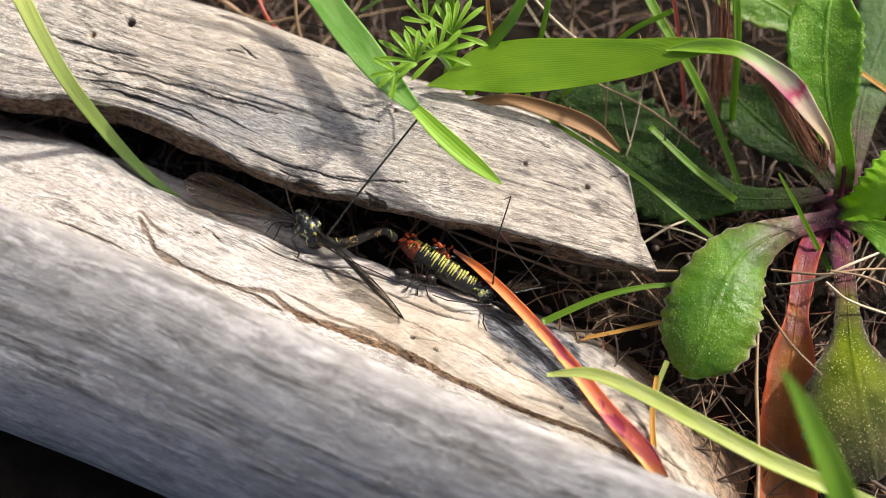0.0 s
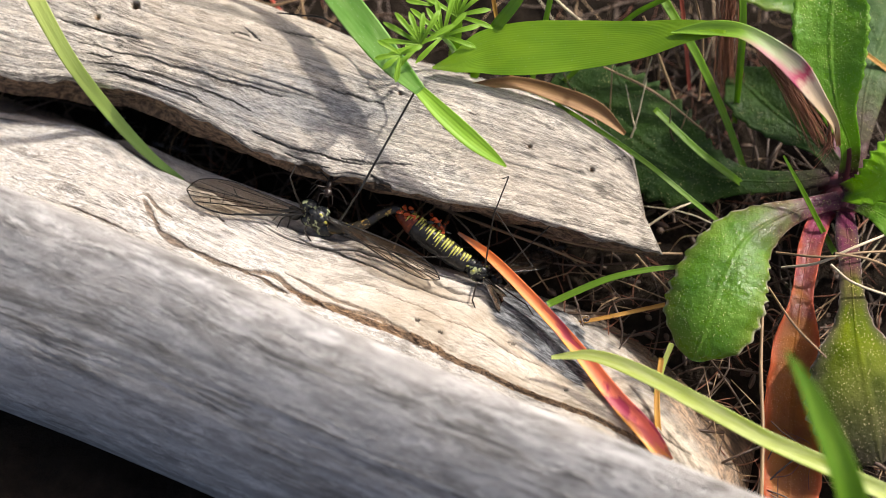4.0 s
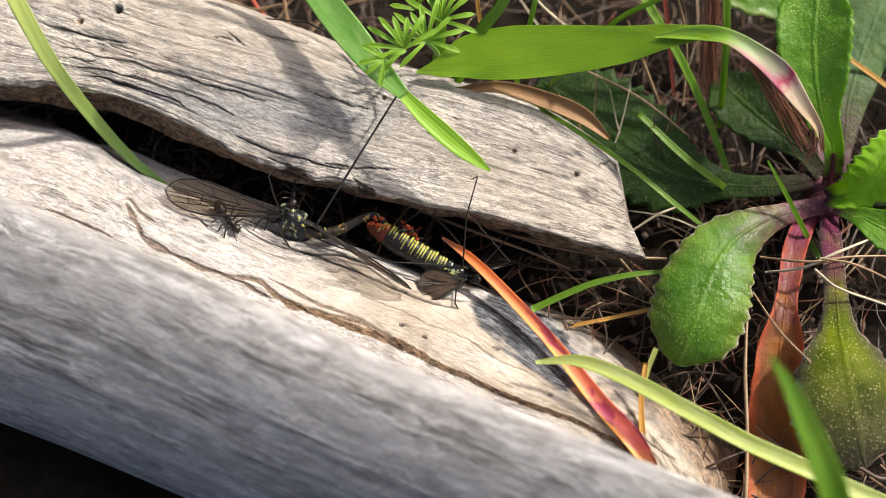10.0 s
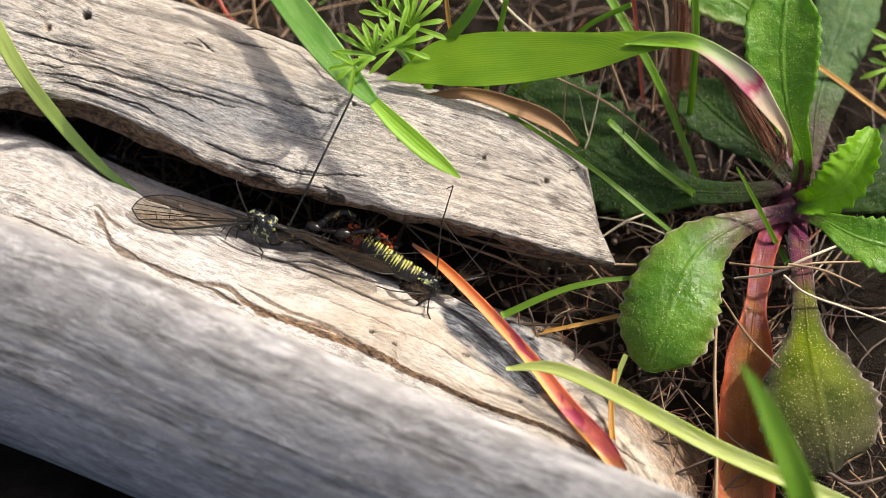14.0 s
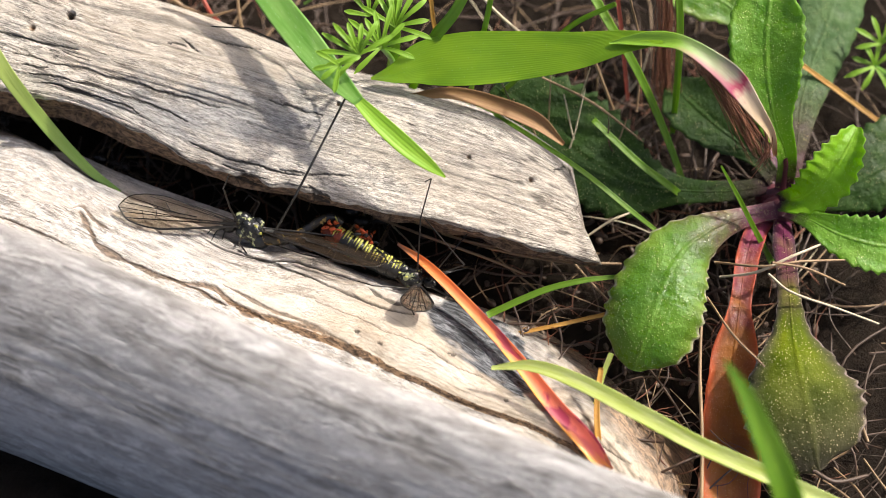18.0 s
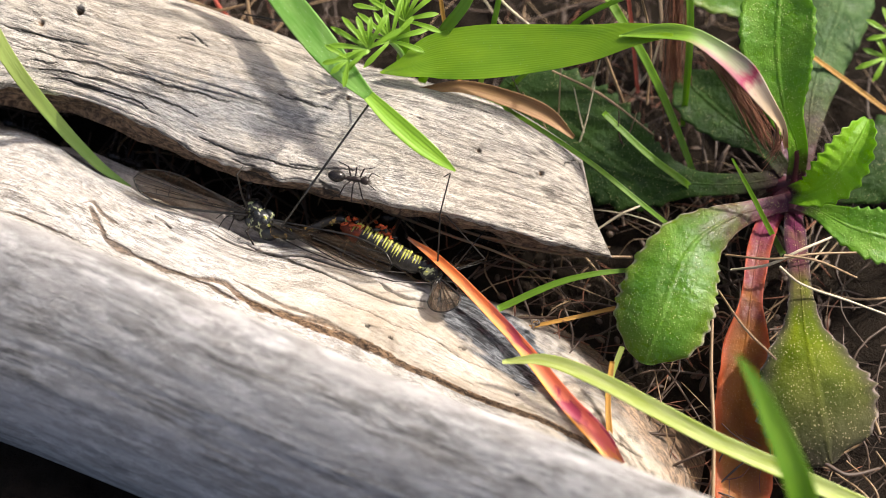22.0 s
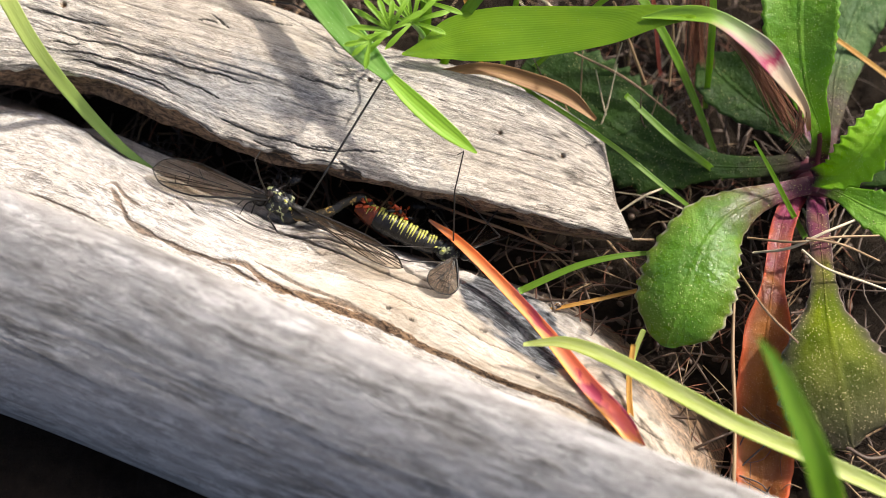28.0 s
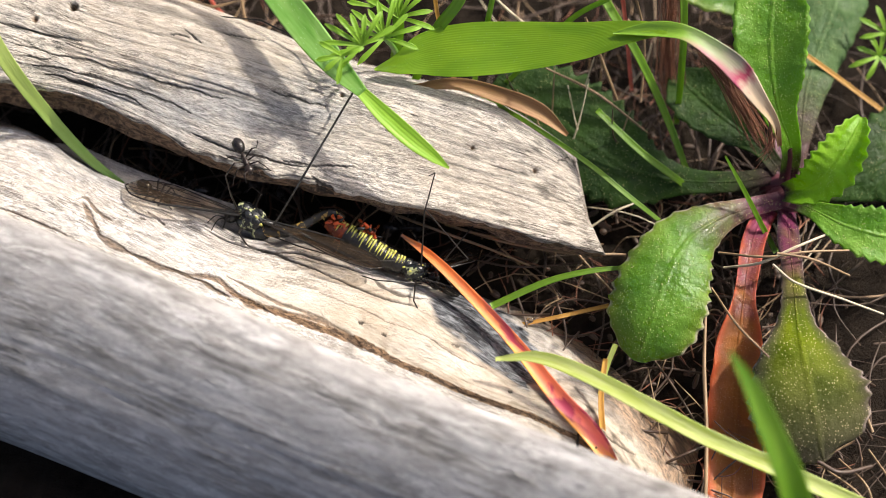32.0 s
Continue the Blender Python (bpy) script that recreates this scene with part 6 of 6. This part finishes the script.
def sway(ob, rows):
    """Small shifts (mm) and turns (degrees) of a fly about its base."""
    b = BASES[ob.name]
    walk(ob, [(t, pose(b.x + x * MM, b.y + y * MM, b.z + z * MM, rx, ry, rz)) for t, x, y, z, rx, ry, rz in rows])


BASES = {ob.name: ob.location.copy() for ob in (male, female)}
FACES = {"flat": (0.0, -0.4, 0.9), "edge": (0.53, 0.85, 0.0), "half": (0.45, 0.3, 0.85), "back": (-0.3, -0.55, 0.8)}


def motions():
    sway(male, [(0, 0.4, 0.4, 0.3, 0, 0, -4), (2, 0.2, 0, 0, 0, 3, 2), (3.5, 0.5, -0.3, 0, 3, 0, 5), (6, 0.8, 0.1, 0, 4, 0, 6), (7.5, 0.2, 0.2, 0, 0, 2, 0), (9, -0.2, -0.6, 0, 0, 0, 4), (11, 0, -0.5, 0, -3, 0, 2),
                (13, -0.2, -0.7, 0, -4, 0, 8), (15.5, -0.1, -0.5, 0, 0, 0, 10), (19, 0, -0.5, 0, 2, 0, 6), (21, 0, -0.2, 0, 0, 3, 2), (23, 0.2, 0.1, 0, 0, 0, -2), (24.5, 0.1, -0.1, 0, 3, 0, 0), (28, 0, -0.4, 0, 0, 0, 3), (32, -0.2, -0.6, 0, 0, 0, 4)])
    sway(female, [(0, 1.6, -1.0, 0, 0, 0, 0), (0.8, 1.1, -0.9, 0, 0, 0, 0), (3, 0.9, -0.4, 0, 0, 0, -4), (6, -0.8, 1.0, 0.3, 0, 0, -5), (7.4, -0.5, 0.6, 0, 3, 0, -2), (9, -1.4, 0.2, 0, 0, 0, 2), (11, -1.0, 0, 0, 4, 0, 3),
                  (13, -0.5, -0.5, 0, 0, 0, 2), (15.5, -1.0, -0.3, 0, 0, 0, 0), (18, -1.4, 0.2, 0, 0, 0, 3), (20, -1.3, 0.4, 0, 3, 0, 1), (23, 0.3, 0.0, 0, 0, 0, 5), (25, -0.4, 0.0, 0, 0, 0, 4), (28, -1.0, 0.2, 0, 0, 0, 6), (32, -1.4, -0.3, 0, 0, 0, 3)])
    hinge = (-18.1, 3.1, 10.8)
    flap(male_right, male, hinge, [(0, -7.9, -6.7, 11, "edge"), (2, -7, -7, 11, "edge"), (3, -3.9, -7.3, 11, "half"), (6, -2.9, -7.3, 11, "half"), (7.4, -4.9, -6.5, 11, "half"), (9, -4.3, -7.1, 11, "edge"), (10.4, -4.6, -7.4, 11, "half"),
         (11, -5.8, -4.9, 12, "flat"), (11.2, -4.7, -2.8, 13, "flat"), (11.6, -5.1, -7, 11, "half"), (13, -5.9, -7.1, 11, "edge"), (13.8, -5.7, -6.3, 11, "edge"), (14.2, -2.6, -6.2, 11, "flat"), (15.5, -3.6, -5.2, 11, "flat"),
         (17.5, -2.5, -3.8, 11, "half"), (19, -1.7, -4.2, 11, "flat"), (20, -2.2, -6.6, 11, "half"), (21.4, -2.2, -5.4, 11, "half"), (22, 0, -4, 11, "flat"), (23, -0.8, -3.8, 12, "flat"), (23.2, -0.2, 1.4, 16, "flat"), (23.3, -0.8, 5.4, 19, "flat"),
         (23.4, -1.7, 9, 20.5, "flat"), (23.6, -3, 12, 20.5, "back"), (24, -4.9, 12.6, 20.5, "back"), (24.4, -3.9, 12.2, 20.5, "back"), (24.6, -4.7, 13, 20.5, "back"), (24.7, -3.6, 11.6, 20.5, "flat"), (24.8, -2, 7, 20, "flat"), (24.9, -1.3, 4.3, 19, "flat"),
         (25, -3.2, 1.4, 16, "flat"), (25.2, -2.5, -5.5, 12, "flat"), (25.5, -3, -6.7, 11, "flat"), (28, -3.2, -7.5, 11, "half"), (29.5, -2.6, -5.7, 11, "half"), (32, -2.1, -5.2, 11, "half")])
    hinge = (-21.3, 4.2, 11.2)
    flap(male_left, male, hinge, [(0, -37.8, 9.1, 11.8, "flat"), (6, -37.6, 9, 11.8, "flat"), (9, -38.7, 9.1, 11.8, "flat"), (13, -38.6, 9, 11.8, "flat"), (19, -38.5, 9.3, 11.8, "flat"), (23, -38.1, 9.3, 11.8, "back"), (28, -38.5, 9.8, 11.8, "flat"), (30, -38, 9.6, 11.8, "flat"), (31, -37.9, 11.2, 10.8, "half"), (32, -36.9, 10, 10.8, "half")])
    hinge = (5.3, -5.9, 9.3)
    flap(female_near, female, hinge, [(0, 11.8, -7.9, 5, "edge"), (2.5, 12.1, -9.6, 5, "edge"), (3, 8.7, -10.7, 6, "half"), (6, 10.6, -7.2, 5, "edge"), (8, 11.4, -7.3, 5, "edge"), (9.4, -1.7, -6.5, 9, "half"), (11, 0.2, -5.8, 9, "flat"), (12.6, 1.4, -5.9, 8, "half"), (15, 2.7, -5.9, 8, "flat"),
         (17.5, 3.9, -9.6, 11.5, "flat"), (19, 6.0, -10.4, 11.5, "flat"), (20.4, 6.0, -11.8, 11.5, "flat"), (22.4, 6.0, -12.2, 11.5, "flat"), (23, 6.6, -10.2, 11, "half"), (23.6, 8.6, -6.4, 6, "edge"), (25, 7.8, -7.2, 6, "edge"), (27.5, 4.0, -9.6, 9.9, "flat"), (28.5, 3.6, -8.4, 9.9, "flat"), (30, 5.3, -7.8, 10.4, "flat"), (31, 9.7, -8.2, 6, "edge"), (32, 10.3, -7.6, 6, "edge")])
    crawl(ANTS[0], [(0, -3.4, -3.1, 8, 10), (0.6, -2.4, -3, 8, 8), (1.2, -1.6, -3.8, 8, 12), (1.4, 1.5, -4.9, 8, 20), (1.6, 3.5, -5.7, 7, 10), (1.8, 5.9, -5.1, 6, -20), (2.1, 7.9, -3, 4, -40), (2.5, 12.4, -0.4, 2, -20), (18.8, 23.3, 4.6, 2, 180), (19, 17, 4.2, 8, 200),
                    (19.2, 10.9, 2.5, 17.2, 200), (19.4, 0.6, 6.6, 17.7, 185), (19.5, -4.5, 5.5, 16.2, 170), (19.6, -9.5, 6.5, 9.2, 130), (19.8, -9.2, 6.2, 8.2, 80), (20.4, -10.3, 5.3, 8.2, 70), (21.2, -9.2, 5.8, 8.2, 60), (21.6, -11.3, 6.3, 12.2, 20), (21.8, -9.7, 4.8, 16.2, 0), (22, -6, 5.9, 17.2, 10),
                    (22.2, -2.6, 5.8, 17.2, 70), (22.4, -4.9, 6, 17.2, 95), (22.6, -8.8, 5.5, 15.2, 100), (22.8, -10.5, 6.2, 12.2, 110), (23, -11.3, 5.9, 12.2, 150), (23.2, -13.3, 5.5, 17.2, 200), (23.3, -14.9, 7, 18.2, 230), (23.4, -15.8, 9.2, 18.7, 260), (23.5, -16.1, 10.3, 19.2, 320), (23.6, -16.3, 12.3, 19.2, 5),
                    (23.8, -16.4, 9.2, 19.2, 20), (24, -18.3, 8.4, 18.7, 345), (24.2, -17.4, 8.2, 18.7, 310), (24.4, -17.1, 7.7, 18.7, 315), (24.6, -19, 9.7, 19.2, 340), (24.7, -17.2, 10.3, 19.2, 355), (24.8, -15.7, 7.9, 18.7, 15), (24.9, -14.9, 7.7, 18.2, 30), (25, -14.1, 6.4, 17.7, 45), (25.2, -12.7, 4.9, 15.2, 80),
                    (25.4, -13.9, 5.6, 10.2, 110), (27.5, -18, 5.4, 10.2, 160), (28, -19.6, 5.6, 9.2, 150), (28.6, -21.4, 8.1, 5, 170), (32, -18.6, 12.3, 2, 170)])
    crawl(ANTS[1], [(0, -15.6, 13.4, 2, 150), (1.4, -14, 12.7, 3, 150), (1.8, -17, 9, 9.2, 160), (2.6, -16.2, 7.4, 12.2, 110), (3.2, -16.5, 6.8, 12.2, 100), (5.6, -16.8, 8, 10.2, 110), (6.2, -16.6, 7.8, 9.2, 105), (6.6, -16.6, 8.4, 9.2, 110), (7, -18.8, 8.5, 12.2, 160), (7.4, -19.4, 7.6, 15.2, 170),
                    (7.8, -21.3, 7.2, 16.2, 180), (8, -19.3, 7, 15.2, 110), (8.2, -19.7, 7.4, 12.2, 95), (8.6, -19.8, 7.8, 10.2, 95), (9.2, -20.1, 7.2, 10.2, 100), (9.6, -19.8, 7.1, 10.2, 90), (10.4, -19.5, 7.2, 10.2, 100), (11, -18.9, 7.3, 10.2, 100), (11.8, -19.5, 6.6, 10.2, 105), (12.2, -18.7, 6.8, 10.2, 95),
                    (12.6, -17.9, 5.7, 10.2, 80), (13, -15.8, 2.9, 12.2, 20), (13.4, -15, 3.5, 10.2, 10), (13.8, -11.8, 2.3, 9.2, 15), (14.2, -9, 2.8, 9.2, 10), (14.8, -6.2, 1.5, 9.2, 20), (15.5, -5.3, 2.7, 8.2, 0), (17.5, -1.8, 8.2, 2, -10), (21.2, -19.6, 13.4, 2, 180), (21.6, -20.6, 8, 8.2, 90), (22.4, -21.8, 7.8, 9.2, 95),
                    (23, -21.8, 7.1, 10.2, 100), (23.6, -21.7, 6.7, 12.2, 100), (24.4, -21.9, 7.9, 10.2, 100), (25.4, -21.7, 7.1, 10.2, 110), (27.5, -19.9, 8.1, 9.2, 120), (28.5, -19.9, 8.9, 6, 100), (32, -16.1, 12.3, 2, 100)])
    crawl(ANTS[2], [(0, -50.2, 21.3, 2, 30), (8, -41.2, 13.8, 3, 30), (8.5, -32.3, 7, 8.2, 25), (9, -27.3, 5, 9.2, 15), (9.5, -26.2, 4.4, 9.2, 5), (9.9, -29.9, 5.1, 9.2, 60), (10.1, -26.7, -0.1, 9.7, 40), (10.2, -24.2, -2.3, 10.2, 45), (10.4, -13.4, -4.8, 9.2, 345), (10.6, -10.1, -3.2, 9.2, 340), (10.8, -6.4, -4, 8.2, 10),
                    (11, -4.6, -5, 8.2, 350), (11.2, -5.4, -4.5, 8.2, 270), (11.4, -7.6, -2.4, 9.2, 250), (11.6, -7.9, -1, 10.2, 260), (12.2, -7.6, -0.5, 10.2, 280), (12.6, -7.6, 0.7, 10.2, 290), (13, -7.6, 1.4, 10.2, 290), (13.8, -6.7, 2.5, 10.2, 330), (14.2, -5.2, 1.2, 10.2, 10), (14.8, -4.2, 0.9, 9.2, 20), (15.5, -4.9, 2.2, 8.2, 0), (17.5, -1.8, 7.3, 2, 0), (32, 2.4, 4.8, 2, 0)])
    crawl(ANTS[3], [(0, -62.9, 28.3, 2, 20), (28.5, -47.1, 13.8, 3, 25), (29, -41.2, 10.3, 8, 25), (29.6, -31.8, 6.2, 8.2, 25), (30, -28.8, 5.7, 8.2, 15), (30.5, -29, 6, 8.2, 15), (31, -25.6, 5.1, 8.7, 10), (31.5, -26.5, 5.3, 8.7, 15), (32, -33.3, 7.6, 8.2, 30)])
    crawl(ANTS[4], [(0, -53.2, 52.7, 4, 90), (30.8, -45.7, 49.6, 4, 90), (31.1, -41, 34.3, 19.2, 80), (31.5, -33.3, 22, 19.7, 40), (31.6, -29.2, 20.7, 19.7, 25), (31.8, -23.6, 15.2, 18.2, 60), (32, -20.2, 8.5, 17.2, 65)])
    crawl(ANTS[5], [(0, -41.3, 17.6, 2, 10), (30.4, -37.4, 14.1, 3, 20), (31, -32.4, 8.9, 7, 190), (31.5, -32.2, 9.2, 7, 190), (32, -30, 10, 4, 180)])
    crawl(spider, [(0, 2.0, -38, 3, 250), (29.0, 4.0, -37, 4, 250), (29.1, 4.2, -27, 10, 250), (29.2, 4.1, -18.8, 12, 245), (29.3, 2.9, -18.2, 12, 240), (29.4, 1, -15.5, 12, 240), (29.5, 0.7, -13.9, 12, 240), (29.6, 1, -11.8, 11, 245), (29.8, 2, -7.2, 9, 255), (30, 1.5, -5.7, 9, 250), (30.4, 2.4, -6, 9, 215),
                   (30.6, 4.5, -7.6, 9, 230), (30.65, 4.9, -8.6, 9, 290), (30.7, 5.4, -10.3, 10, 340), (30.8, 6.9, -18.3, 12, 30), (31, 17.2, -24.4, 11, 20), (31.2, 19.4, -25.7, 11, 15), (31.6, 23, -28.4, 10, 30), (32, 24.4, -32.6, 6, 60)])


motions()
